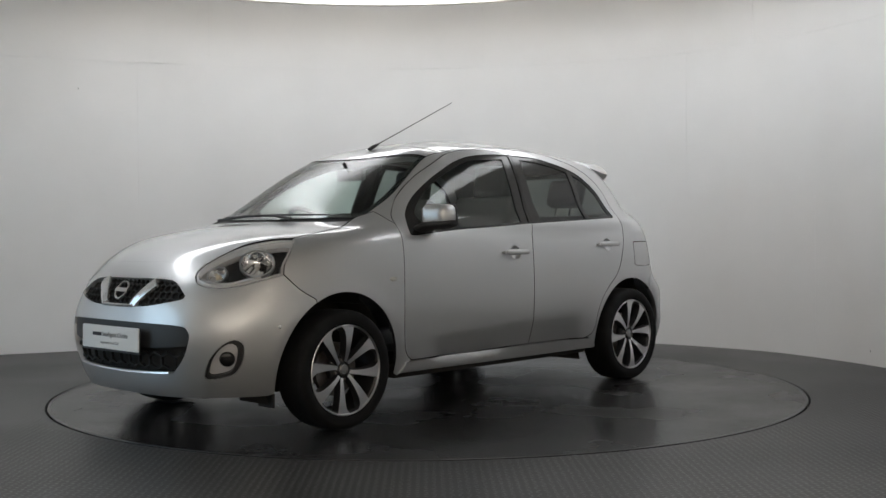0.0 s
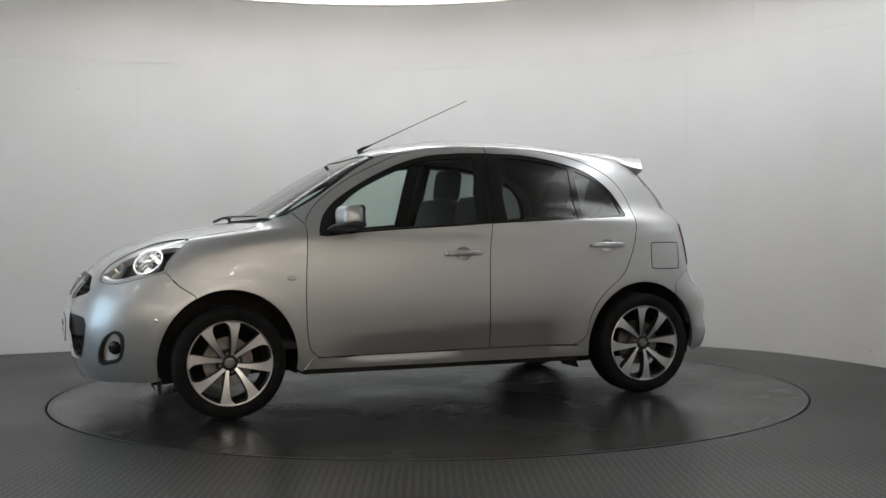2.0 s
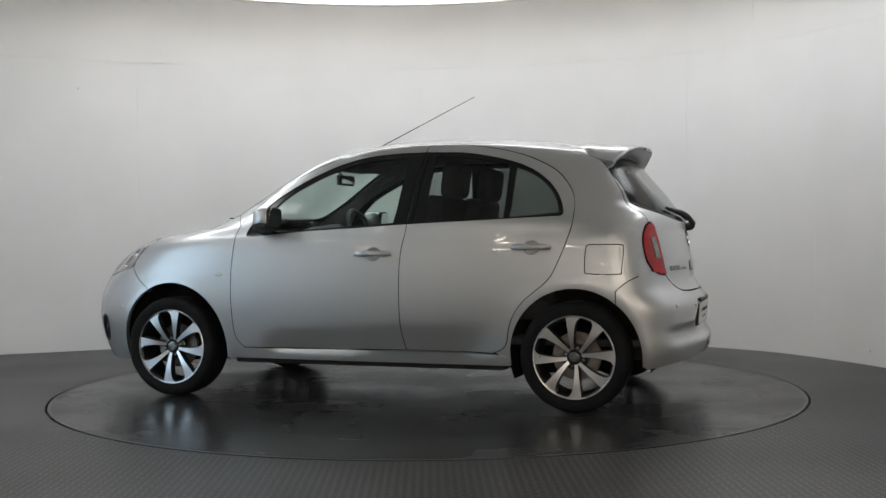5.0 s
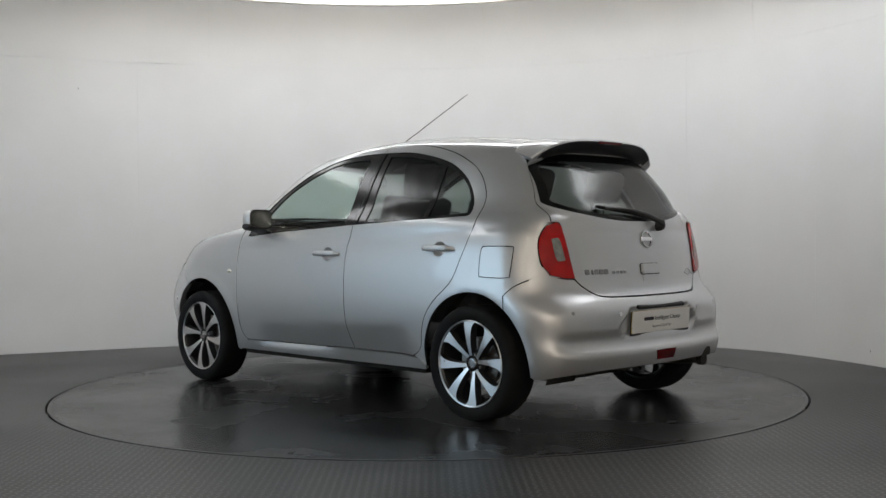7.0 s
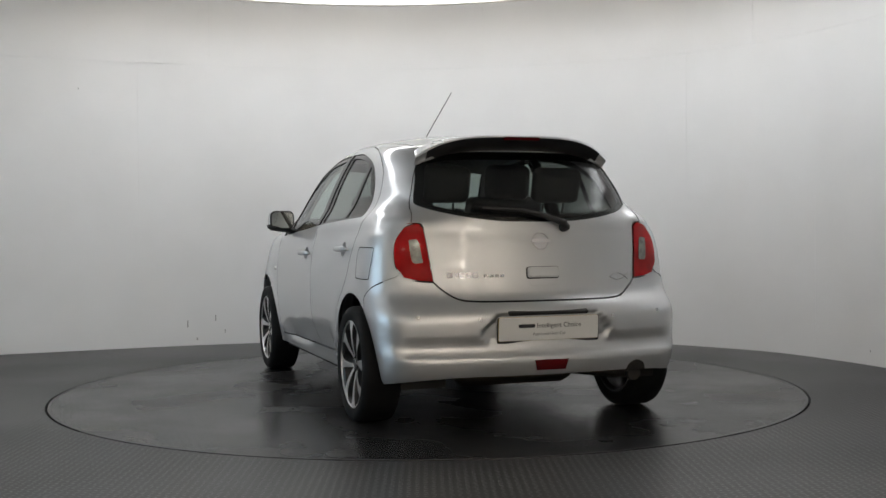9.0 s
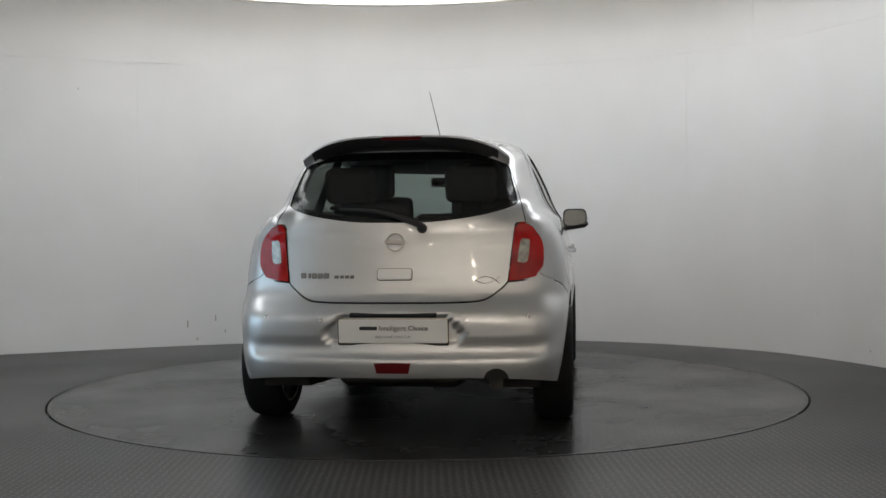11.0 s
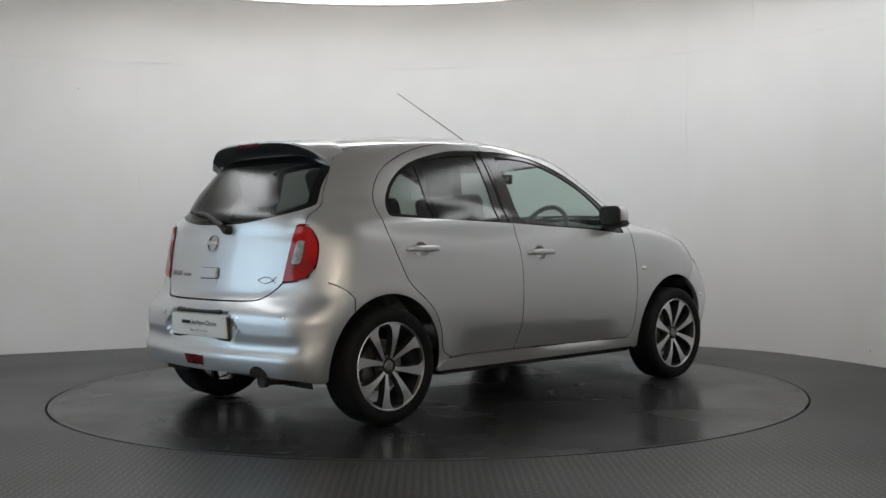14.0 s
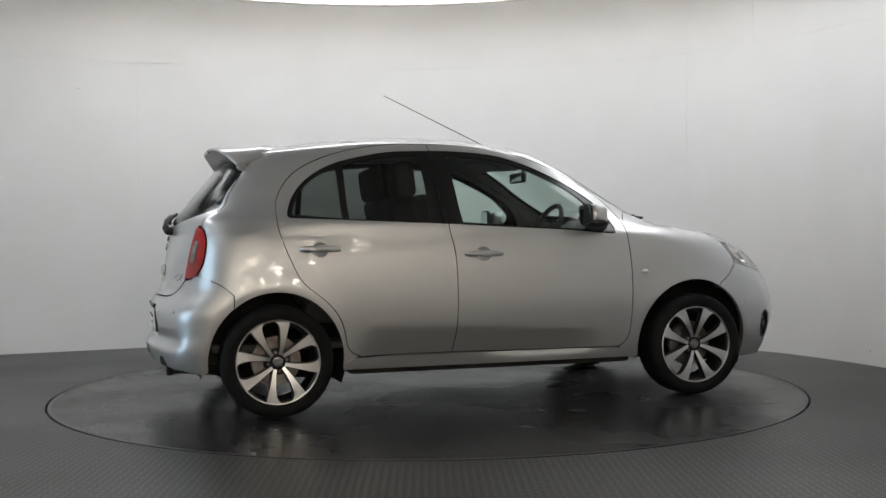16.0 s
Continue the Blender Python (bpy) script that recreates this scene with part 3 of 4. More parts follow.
REAR_TOP = [(-.326, 1.466), (-.549, 1.461), (-.68, 1.446), (-.809, 1.42), (-.937, 1.381), (-1.064, 1.32), (-1.142, 1.254), (-1.2, 1.154), (-1.212, 1.025), (-1.19, .929), (-1.155, .835),
            (-1.09, .71), (-.963, .601), (-.9, .523), (-.869, .444), (-.854, .364), (-.822, .326), (-.769, .303)]
SCREEN_BASE = [(1.075, 0), (1.062, .2), (1.03, .4), (.975, .56), (.945, .607)]
SCREEN_SIDE = [(.945, .607), (.89, .622), (.673, .612), (.345, .526)]
SCREEN_TOP = [(.345, .526), (.392, .342), (.41, .15), (.415, 0)]
HOOD_LIP = [(1.818, 0), (1.812, .2), (1.796, .395), (1.763, .469)]
HOOD_SIDE = [(1.763, .469), (1.683, .494), (1.571, .523), (1.459, .6), (1.39, .655), (1.27, .664), (1.1, .64), (1.0, .612)]
ROOF_SIDE = [(.345, .526), (.1, .505), (-.3, .49), (-.8, .475), (-1.12, .465), (-1.30, .462)]
HATCH_SIDE = [(.480, 1.392), (.545, 1.26), (.592, 1.124), (.624, 1.011)]
BUMP_FRONT = [(1.536, .771), (1.476, .702), (1.397, .649)]
BUMP_REAR = [(-1.60, .746), (-1.508, .698), (-1.447, .648)]
LAMP_REAR = [(1.536, .771), (1.517, .821), (1.461, .89), (1.41, .94)]


HANDLES = ((-.078, .845), (-.99, .878))


def hollow(x, z):
    """The round opening behind a door handle."""
    return outline(("S", [(x - .005 + .0445 * math.cos(radians(15 * k)), z + .039 * math.sin(radians(15 * k))) for k in range(25)]))


def body_panels(car):
    doors_f = skin("front_door", "roll", outline(("S", DOOR_FRONT), ("S", [(.747, .301), (.236, .301), (-.257, .306)]), ("S", DOOR_MID[::-1]), ("S", DOOR_TOP[::-1])), silver, car,
                   [outline(("S", BLACK_F), ("S", BLACK_F_LOW[:3]), ("S", BLACK_F_LOW[2:])), hollow(*HANDLES[0])], label="silver front door with black window surround", mirror=True, hole_gap=0)
    doors_r = skin("rear_door", "roll", outline(("S", DOOR_MID), ("S", [(-.257, .306), (-.5, .305), (-.769, .303)]), ("S", REAR_TOP[::-1])), silver, car,
                   [outline(("S", BLACK_R), ("S", BLACK_R_LOW[:4]), ("S", BLACK_R_LOW[3:])), hollow(*HANDLES[1])], label="silver rear door with black window surround", mirror=True, hole_gap=0)
    fills = {"lift": -.004, "depth": .012, "mirror": True, "h": .04, "gap": .0005}
    skin("window_surround", "roll", outline(("S", BLACK_F), ("S", BLACK_F_LOW[:3]), ("S", BLACK_F_LOW[2:])), black_gloss, doors_f, [outline(("S", GLASS_F), ("S", GLASS_F_LOW[:3]), ("S", GLASS_F_LOW[2:]))], label="satin black window surround and pillar cover", **fills)
    skin("window_surround", "roll", outline(("S", BLACK_R), ("S", BLACK_R_LOW[:4]), ("S", BLACK_R_LOW[3:])), black_gloss, doors_r,
         [outline(("S", GLASS_R), ("S", GLASS_R_LOW[:3]), ("S", GLASS_R_LOW[2:5]), ("S", GLASS_R_LOW[4:])), outline(("S", GLASS_Q), ("S", GLASS_Q_LOW[:2]), ("S", GLASS_Q_LOW[1:]))], label="satin black window surround and pillar cover", **fills)
    fills["lift"], fills["gap"] = .0012, .0022
    skin("pillar_cover", "roll", outline(("S", [(-.30, 1.428), (-.321, 1.428)]), ("S", [(-.321, 1.428), (-.2955, 1.226), (-.2735, 1.010)]), ("S", [(-.2735, 1.010), (-.25, 1.011)]), ("S", [(-.25, 1.011), (-.28, 1.226), (-.30, 1.428)])), black_gloss, doors_f, **fills)
    skin("pillar_cover", "roll", outline(("S", [(-.321, 1.428), (-.345, 1.427)]), ("S", [(-.345, 1.427), (-.32, 1.226), (-.30, 1.012)]), ("S", [(-.30, 1.012), (-.2735, 1.010)]), ("S", [(-.2735, 1.010), (-.2955, 1.226), (-.321, 1.428)])), black_gloss, doors_r, **fills)
    fills = {"lift": -.009, "depth": .003, "mirror": True, "h": .05, "gap": -.006}
    glass = skin("window_pane", "roll", outline(("S", GLASS_F), ("S", GLASS_F_LOW[:3]), ("S", GLASS_F_LOW[2:])), clear_front, doors_f, label="lightly tinted front door glass", **fills)
    glass += skin("window_pane", "roll", outline(("S", GLASS_R), ("S", GLASS_R_LOW[:3]), ("S", GLASS_R_LOW[2:5]), ("S", GLASS_R_LOW[4:])), privacy, doors_r, label="dark privacy glass", **fills)
    glass += skin("window_pane", "roll", outline(("S", GLASS_Q), ("S", GLASS_Q_LOW[:2]), ("S", GLASS_Q_LOW[1:])), privacy, doors_r, label="dark privacy quarter glass", **fills)
    for g in glass:
        g.visible_shadow = False
    # inner trim of the doors, below the windows
    skin("door_trim", "roll", outline(("S", [(.74, .95), (.2, .985), (-.24, 1.005)]), ("S", [(-.24, 1.0), (-.2, .32)]), ("S", [(-.2, .32), (.74, .32)]), ("S", [(.76, .36), (.74, .95)])), dash_grey, doors_f, lift=-.085, depth=.002, mirror=True, h=.08)
    skin("door_trim", "roll", outline(("S", [(-.30, 1.005), (-.7, 1.025), (-1.13, 1.045)]), ("S", [(-1.12, 1.03), (-1.08, .8), (-.85, .5), (-.8, .32)]), ("S", [(-.8, .32), (-.30, .32)]), ("S", [(-.30, .32), (-.30, 1.005)])), dash_grey, doors_r, lift=-.085, depth=.002, mirror=True, h=.08)

    skin("front_wing", "roll", outline(("S", DOOR_FRONT), ("S", [(.747, .301), (.79, .255), (.838, .225)]), ("S", [(.838, .225), (.866, .24)]),
         ("S", arch(1.225, .36, .378, 188, 62)), ("S", BUMP_FRONT[::-1]), ("S", LAMP_REAR), ("T", HOOD_SIDE[4:]), ("T", [(1.0, .612), (.945, .607), (.89, .625)]), ("S", [(.852, 1.078), (.797, 1.011)])),
         silver, car, mirror=True, h=.026)
    edge = outline(("S", [(.797, 1.011), (.852, 1.078)]), ("T", SCREEN_SIDE[1:]), ("T", ROOF_SIDE), ("B", HATCH_SIDE),
                   ("S", [(-1.600, 1.006), (-1.579, .985), (-1.572, .916), (-1.590, .815), (-1.610, .765)]), ("S", BUMP_REAR), ("S", arch(-1.225, .352, .36, 129, -6)),
                   ("S", [(-.868, .245), (-.80, .30), (-.769, .303)]), ("S", REAR_TOP[::-1]), ("S", DOOR_TOP[::-1]))
    left = skin("body_side", "roll", edge, silver, car, [outline(("S", FUEL))], h=.026)
    skin("fuel_flap", "roll", outline(("S", FUEL)), silver, left, h=.03)
    right = mirrored(skin("body_side", "roll", edge, silver, car, mirror=True, h=.026))
    skin("pillar_lining", "roll", outline(("S", [(.797, 1.03), (.852, 1.078)]), ("T", SCREEN_SIDE[1:]), ("T", ROOF_SIDE), ("B", HATCH_SIDE), ("S", [(-1.56, 1.008), (-1.25, 1.0)]), ("S", REAR_TOP[8::-1]), ("S", DOOR_TOP[::-1])),
         lining_grey, (left, right), lift=-.03, depth=.002, gap=-.012, h=.06, mirror=True)
    skin("sill", "roll", outline(("S", [(.79, .288), (.747, .297), (.236, .297), (-.257, .302), (-.769, .299), (-.85, .285)]), ("S", [(-.85, .285), (-.874, .250), (-.87, .236)]), ("S", [(-.87, .236), (0, .236), (.83, .238)]), ("S", [(.83, .238), (.79, .288)])),
         silver, car, mirror=True, lift=.007, h=.03, rim=silver)
    skin("bonnet", "roll", whole(("T", HOOD_LIP), ("T", HOOD_SIDE), ("T", [(1.0, .612), (1.06, .52), (1.1, .38), (1.122, .2), (1.13, 0)])), silver, car, h=.032, gap=.0034)
    skin("cowl", "roll", whole(("T", [(1.15, 0), (1.14, .2), (1.115, .38), (1.07, .52), (1.0, .605)]), ("T", [(.99, .60), (.955, .595)]), ("T", [(.955, .595), (1.0, .45), (1.04, .2), (1.05, 0)])), black_trim, car, lift=-.012, depth=.01, h=.05)
    roof = skin("roof", "roll", whole(("T", SCREEN_TOP[::-1]), ("T", ROOF_SIDE), ("T", [(-1.30, .462), (-1.34, .3), (-1.355, 0)])), silver, car, h=.04, depth=.012)
    skin("headlining", "roll", whole(("T", SCREEN_TOP[::-1]), ("T", ROOF_SIDE), ("T", [(-1.30, .462), (-1.34, .3), (-1.355, 0)])), lining_grey, roof, lift=-.035, depth=.002, gap=-.03, h=.08)
    frame_o = whole(("T", SCREEN_BASE), ("T", SCREEN_SIDE), ("T", SCREEN_TOP))
    screen = skin("windscreen", "roll", frame_o, clear_screen, car, lift=-.004, depth=.004, h=.05, label="tinted curved windscreen", gap=.003)
    screen.visible_shadow = False
    skin("screen_border", "roll", frame_o, black_gloss, screen, [whole(("T", [(1.03, 0), (1.015, .2), (.98, .4), (.93, .55)]), ("T", [(.93, .55), (.87, .59), (.665, .578), (.38, .50)]), ("T", [(.38, .50), (.415, .33), (.43, .15), (.432, 0)]))],
         lift=-.007, depth=.002, h=.05, gap=.003)
    return doors_f, doors_r, screen


def mirrored(pair):
    """Keeps the right one of a mirrored pair."""
    bpy.data.objects.remove(pair[0])
    return pair[1]


BLACK_F = [(.734, .953), (.728, .994), (.694, 1.066), (.62, 1.145), (.493, 1.229), (.366, 1.296), (.205, 1.364), (.042, 1.406), (-.154, 1.424), (-.314, 1.426)]
BLACK_F_LOW = [(-.314, 1.426), (-.292, 1.226), (-.269, 1.012), (.04, .994), (.356, .978), (.576, .961), (.686, .95), (.734, .953)]
GLASS_F = [(.585, .976), (.63, 1.06), (.59, 1.12), (.493, 1.20), (.365, 1.268), (.204, 1.336), (.042, 1.38), (-.228, 1.40)]
GLASS_F_LOW = [(-.228, 1.40), (-.205, 1.2), (-.187, 1.023), (.04, 1.007), (.356, .989), (.585, .976)]
BLACK_R = [(-.331, 1.426), (-.546, 1.418), (-.708, 1.392), (-.86, 1.354), (-.97, 1.306), (-1.064, 1.236), (-1.124, 1.155), (-1.155, 1.068), (-1.14, 1.048)]
BLACK_R_LOW = [(-1.14, 1.048), (-.755, 1.032), (-.372, 1.016), (-.282, 1.011), (-.303, 1.226), (-.331, 1.426)]
GLASS_R = [(-.392, 1.403), (-.544, 1.393), (-.707, 1.368), (-.83, 1.338)]
GLASS_R_LOW = [(-.83, 1.338), (-.828, 1.2), (-.826, 1.043), (-.6, 1.035), (-.372, 1.028), (-.375, 1.2), (-.392, 1.403)]
GLASS_Q = [(-.872, 1.327), (-.962, 1.289), (-1.049, 1.224), (-1.103, 1.148), (-1.13, 1.07)]
GLASS_Q_LOW = [(-1.13, 1.07), (-.862, 1.047), (-.866, 1.2), (-.872, 1.327)]
FUEL = [(-1.310, .893), (-1.465, .892), (-1.484, .876), (-1.478, .755), (-1.460, .737), (-1.305, .739), (-1.286, .756), (-1.290, .876), (-1.310, .893)]


# ---- the two ends of the car ----
GRILLE = [(0, .752), (.187, .752), (.323, .747), (.393, .727), (.466, .679)]
GRILLE_LOW = [(.466, .679), (.453, .663), (.362, .646), (.257, .630), (.099, .621), (0, .620)]
INTAKE = [(0, .546), (.318, .545), (.487, .538), (.525, .518), (.534, .484), (.507, .405), (.447, .335), (.41, .317), (.211, .309), (0, .305)]
FOG = [(.572, .304), (.6, .366), (.643, .432), (.679, .468), (.702, .472), (.713, .442), (.7, .376), (.674, .323), (.642, .302), (.584, .290), (.572, .304)]
FOG_IN = [(.645 + (y - .645) * .80, .385 + (z - .385) * .84) for y, z in FOG]
LAMP = [(.461, .766), (.45, .795), (.462, .839), (.489, .878), (.528, .914), (.605, .938), (.67, .937), (.70, .921)]
LAMP_LOW = [(.745, .768), (.708, .744), (.641, .715), (.572, .713), (.5, .733), (.461, .766)]


def lamp_outline():
    return outline(("A", LAMP), ("S", LAMP_REAR[::-1][1:]), ("A", LAMP_LOW))


def hex_mesh(name, kind, edge, cell, lift, parent):
    """A honeycomb of thin bars behind an opening."""
    q = flatten(kind, edge)
    lo, hi = q.min(0), q.max(0)
    bm = bmesh.new()
    rows, seen = [], set()
    dx, dy = cell * math.sqrt(3), cell * 1.5
    for j in range(int((hi[1] - lo[1]) / dy) + 2):
        for i in range(int((hi[0] - lo[0]) / dx) + 2):
            cx, cy = lo[0] + i * dx + (j % 2) * dx / 2, lo[1] + j * dy
            for k in range(3):
                a, b = radians(60 * k + 30), radians(60 * k + 90)
                rows.append(((cx + cell * math.cos(a), cy + cell * math.sin(a)), (cx + cell * math.cos(b), cy + cell * math.sin(b))))
    ends = np.array(rows)
    ok = within(ends.mean(1), q)
    ends = ends[ok]
    if len(ends):
        for u, v in zip(ends[:, 0], ends[:, 1]):
            d = (v - u) / np.linalg.norm(v - u)
            w = np.array((-d[1], d[0])) * cell * .13
            p = raise_up(kind, np.array([u - w, v - w, v + w, u + w]))
            n = normals(p)
            f, r = p + n * lift, p + n * (lift - .014)
            vs = [bm.verts.new(c) for c in (*f, *r)]
            for face in ((0, 1, 2, 3), (0, 1, 5, 4), (1, 2, 6, 5), (2, 3, 7, 6), (3, 0, 4, 7)):
                bm.faces.new([vs[i] for i in face])
    return part(name, bm, seal, parent, smooth=False)


def ribbon(name, kind, line, width, lift, thick, material, parent, label="", mirror=False):
    """A moulded strip that follows a line on the body; width a number or a pair for its two ends."""
    p = line
    q = flatten(kind, p)
    t = np.gradient(q, axis=0)
    t /= np.linalg.norm(t, axis=1, keepdims=True) + 1e-12
    w = np.linspace(*(width if isinstance(width, tuple) else (width, width)), len(q))[:, None] * np.stack([-t[:, 1], t[:, 0]], 1) / 2
    secs = []
    a, b = raise_up(kind, q - w), raise_up(kind, q + w)
    m = raise_up(kind, q)
    na, nb, nm = normals(a), normals(b), normals(m)
    for i in range(len(q)):
        secs.append([a[i] + na[i] * (lift - thick), a[i] + na[i] * lift, m[i] + nm[i] * (lift + thick * .5), b[i] + nb[i] * lift, b[i] + nb[i] * (lift - thick)])
    def make():
        return loft(secs)
    return both(name, make, material, parent, label) if mirror else part(name, make(), material, parent, label)


def bowl(r, depth, n=32):
    """A lamp reflector that opens towards +z."""
    return lathe([(.004, -depth), (r * .45, -depth * .93), (r * .8, -depth * .55), (r, 0), (r * 1.05, .002), (r * 1.05, -.01)], n, "Z")


def emblem(m, r, parent):
    part("emblem", moved(lathe([(r * .80, -.002), (r * .86, .004), (r * .97, .004), (r, -.002)], 40, "Z"), m), chrome, parent, "round chrome ring emblem")
    part("emblem_bar", moved(prism(rounded(r * 2.15, r * .42, r * .06), .005, .001), m), chrome, parent, "plain chrome bar across the ring")


def sign_plate(m, parent, edge):
    holder = part("plate_holder", moved(prism(rounded(.535, .125, .008), .004), m @ pose(0, -.006, -.006)), black_trim, parent)
    plate = part("number_plate", moved(prism(rounded(.525, .112, .008), .004, .001), m), plate_white, parent, "white dealer plate with dark print")
    part("plate_edge", moved(prism(rounded(.527, .114, .008), .002), m @ pose(0, 0, -.002)), edge, plate)
    part("print_bar", moved(prism(rounded(.085, .017, .004), .001), m @ pose(-.118, .014, .0042)), ink, plate)
    letters("Intelligent Choice", .033, m @ pose(.052, .014, .0046), ink, plate, "print")
    letters("Approved Used Car", .021, m @ pose(0, -.026, .0046), ink_grey, plate, "print")


def front_end(car):
    upper = whole(("A", GRILLE), ("A", GRILLE_LOW))
    lower = whole(("A", INTAKE))
    fog = outline(("A", FOG))
    fog_r = fog * (1, -1, 1)
    half = [("A", [(0, .842), (.2, .836), (.395, .825), (.455, .826)]), ("A", [(.455, .826), (.448, .80), (.458, .766)]), ("A", LAMP_LOW[::-1][0:]), ("S", BUMP_FRONT), ("S", arch(1.225, .36, .378, 62, -14)), ("S", [(1.57, .21), (1.60, .200)]), ("A", [(.70, .198), (.5, .196), (0, .194)])]
    bumper = skin("front_bumper", "front", whole(*half), silver, car, [upper, lower, fog, fog_r], h=.028, depth=.03, label="silver front bumper with grille openings", rim=silver, gap=.0025)
    # upper grille with a chrome V round the emblem
    grille = skin("grille", "front", upper, under_black, car, lift=-.035, depth=.002, gap=-.02, h=.05, label="black honeycomb grille with chrome V")
    hex_mesh("grille_mesh", "front", upper, .021, -.012, grille)
    for s in (1, -1):
        line = lay("A", [(.238 * s, .738), (.20 * s, .706), (.155 * s, .662), (.125 * s, .630)])
        ribbon("chrome_strip", "front", line, (.050, .040), .006, .016, satin_chrome, grille, "bright chrome V strip")
    ribbon("chrome_strip", "front", lay("A", [(.14, .624), (0, .622), (-.14, .624)]), .016, .008, .012, satin_chrome, grille)
    emblem(spot("A", 0, .69, .012), .052, grille)
    # lower intake
    intake = skin("intake", "front", lower, under_black, car, lift=-.05, depth=.002, gap=-.03, h=.06, label="black lower intake with honeycomb")
    hex_mesh("intake_mesh", "front", whole(("A", [(0, .43), (.3, .43), (.51, .425)]), ("A", [(.51, .42), (.495, .38), (.447, .335), (.41, .317), (.211, .309), (0, .305)])), .042, -.018, intake)
    skin("intake_panel", "front", whole(("A", [(0, .545), (.318, .544), (.487, .537), (.522, .516), (.53, .484), (.522, .45)]), ("A", [(.522, .45), (.3, .435), (0, .432)])), black_trim, intake, lift=-.012, depth=.02, gap=-.004, h=.05)
    ribbon("intake_lip", "front", lay("A", [(.40, .314), (.211, .306), (0, .302), (-.211, .306), (-.40, .314)]), .014, -.004, .01, machined, intake)
    m = spot("A", 0, .466, 0)
    m = Matrix.Translation((0.022, 0, 0)) @ m
    sign_plate(m, bumper, plate_white)
    # fog lamps
    surround = skin("fog_lamp", "front", fog, black_trim, car, [outline(("A", FOG_IN))], lift=-.006, depth=.03, gap=.0, h=.02, mirror=True, label="fog lamp in a black almond surround", rim=black_trim, hole_gap=0)
    skin("reflector", "front", outline(("A", FOG_IN)), bezel, surround, lift=-.03, depth=.002, gap=-.006, h=.03, mirror=True)
    mm = spot("A", .662, .378, -.022)
    both("lens", lambda: moved(lathe([(.001, .012), (.02, .010), (.032, .004), (.037, -.006), (.037, -.012)], 28, "Z"), mm), black_gloss, car, parents=surround)
    # headlights: clear lens over a dark housing with two reflectors
    edge = lamp_outline()
    house = skin("headlight", "front", edge, alloy_dark, car, lift=-.060, depth=.004, gap=-.003, h=.03, mirror=True, label="clear headlight with chrome reflectors")
    skin("lamp_wall", "front", edge, bezel, house, [edge_in(edge, .012)], lift=-.004, depth=.055, gap=.001, h=.03, mirror=True, hole_gap=0, rim=bezel)
    lens = skin("lens", "front", edge, clear_lens, house, lift=.001, depth=.004, h=.03, mirror=True, gap=.003)
    for ob in lens:
        ob.visible_shadow = False
    for y, z, r, d in ((.655, .836, .074, .055), (.545, .784, .044, .038)):
        m = spot("A", y, z, -.02)
        both("reflector", lambda: moved(bowl(r, d), m), chrome, car, parents=house)
        for k in range(-2, 3):
            both("reflector_fin", lambda: moved(box((r * .20, r * .55, .010), (k * r * .27, -r * .42, -d * .62 + abs(k) * d * .10), .002, 1), m), bezel, car, parents=house)
            both("reflector_fin", lambda: moved(box((r * .20, r * .30, .010), (k * r * .27, r * .52, -d * .50 + abs(k) * d * .10), .002, 1), m), chrome, car, parents=house)
        both("bulb", lambda: moved(lathe([(.001, .004), (.012, .0), (.016, -.012), (.012, -.03)], 16, "Z"), m @ pose(0, 0, -.008)), amber if r < .05 else frosted, car, parents=house)
        both("reflector_ring", lambda: moved(lathe([(r * 1.02, -.012), (r * 1.02, .006), (r * 1.14, .006), (r * 1.14, -.012)], 32, "Z", closed=True), m), machined, car, parents=house)
    brow = lay("A", LAMP[1:7])
    ribbon("lamp_brow", "front", brow + np.array((0, .006, -.018)), .030, -.012, .02, bezel, house[0])
    ribbon("lamp_brow", "front", (brow + np.array((0, .006, -.018))) * (1, -1, 1), .030, -.012, .02, bezel, house[1])
    low = lay("A", LAMP_LOW[1:5]) + np.array((0, 0, .018))
    ribbon("lamp_brow", "front", low, .028, -.012, .02, bezel, house[0])
    ribbon("lamp_brow", "front", low * (1, -1, 1), .028, -.012, .02, bezel, house[1])
    # parking sensors and side repeaters
    for x, z in ((1.592, .529),):
        both("sensor", lambda: moved(lathe([(.001, .003), (.009, .002), (.0105, -.002)], 16, "Z"), spot("S", x, z)), satin_chrome, car)
    both("repeater", lambda: moved(ellipse_cap(.025, .012, .008), spot("S", .897, .729)), frosted, car, "small clear side repeater lamp")


def edge_in(edge, d):
    q = inset(flatten("front", edge), d)
    return raise_up("front", q)


def ellipse_cap(a, b, c, n=24):
    rings = []
    bm = bmesh.new()
    for k, s in enumerate((1, .8, .45)):
        z = c * math.sqrt(max(0, 1 - s * s))
        rings.append([bm.verts.new((a * s * math.cos(2 * math.pi * i / n), b * s * math.sin(2 * math.pi * i / n), z)) for i in range(n)])
    for p, q in zip(rings, rings[1:]):
        for i in range(n):
            bm.faces.new((p[i], p[(i + 1) % n], q[(i + 1) % n], q[i]))
    bm.faces.new(rings[-1])
    return bm


TAIL_TOP = [(.725, .93), (.703, .978), (.658, 1.006), (.594, 1.006), (.570, .985)]
TAIL_IN = [(.570, .985), (.556, .86), (.540, .727)]
TAIL_LOW = [(.540, .727), (.606, .732), (.690, .753), (.720, .807), (.728, .87), (.725, .93)]
REAR_GLASS = [(0, 1.378), (.25, 1.376), (.44, 1.366), (.515, 1.33), (.552, 1.22), (.575, 1.138), (.566, 1.097), (.439, 1.053), (.221, 1.019), (0, 1.012)]


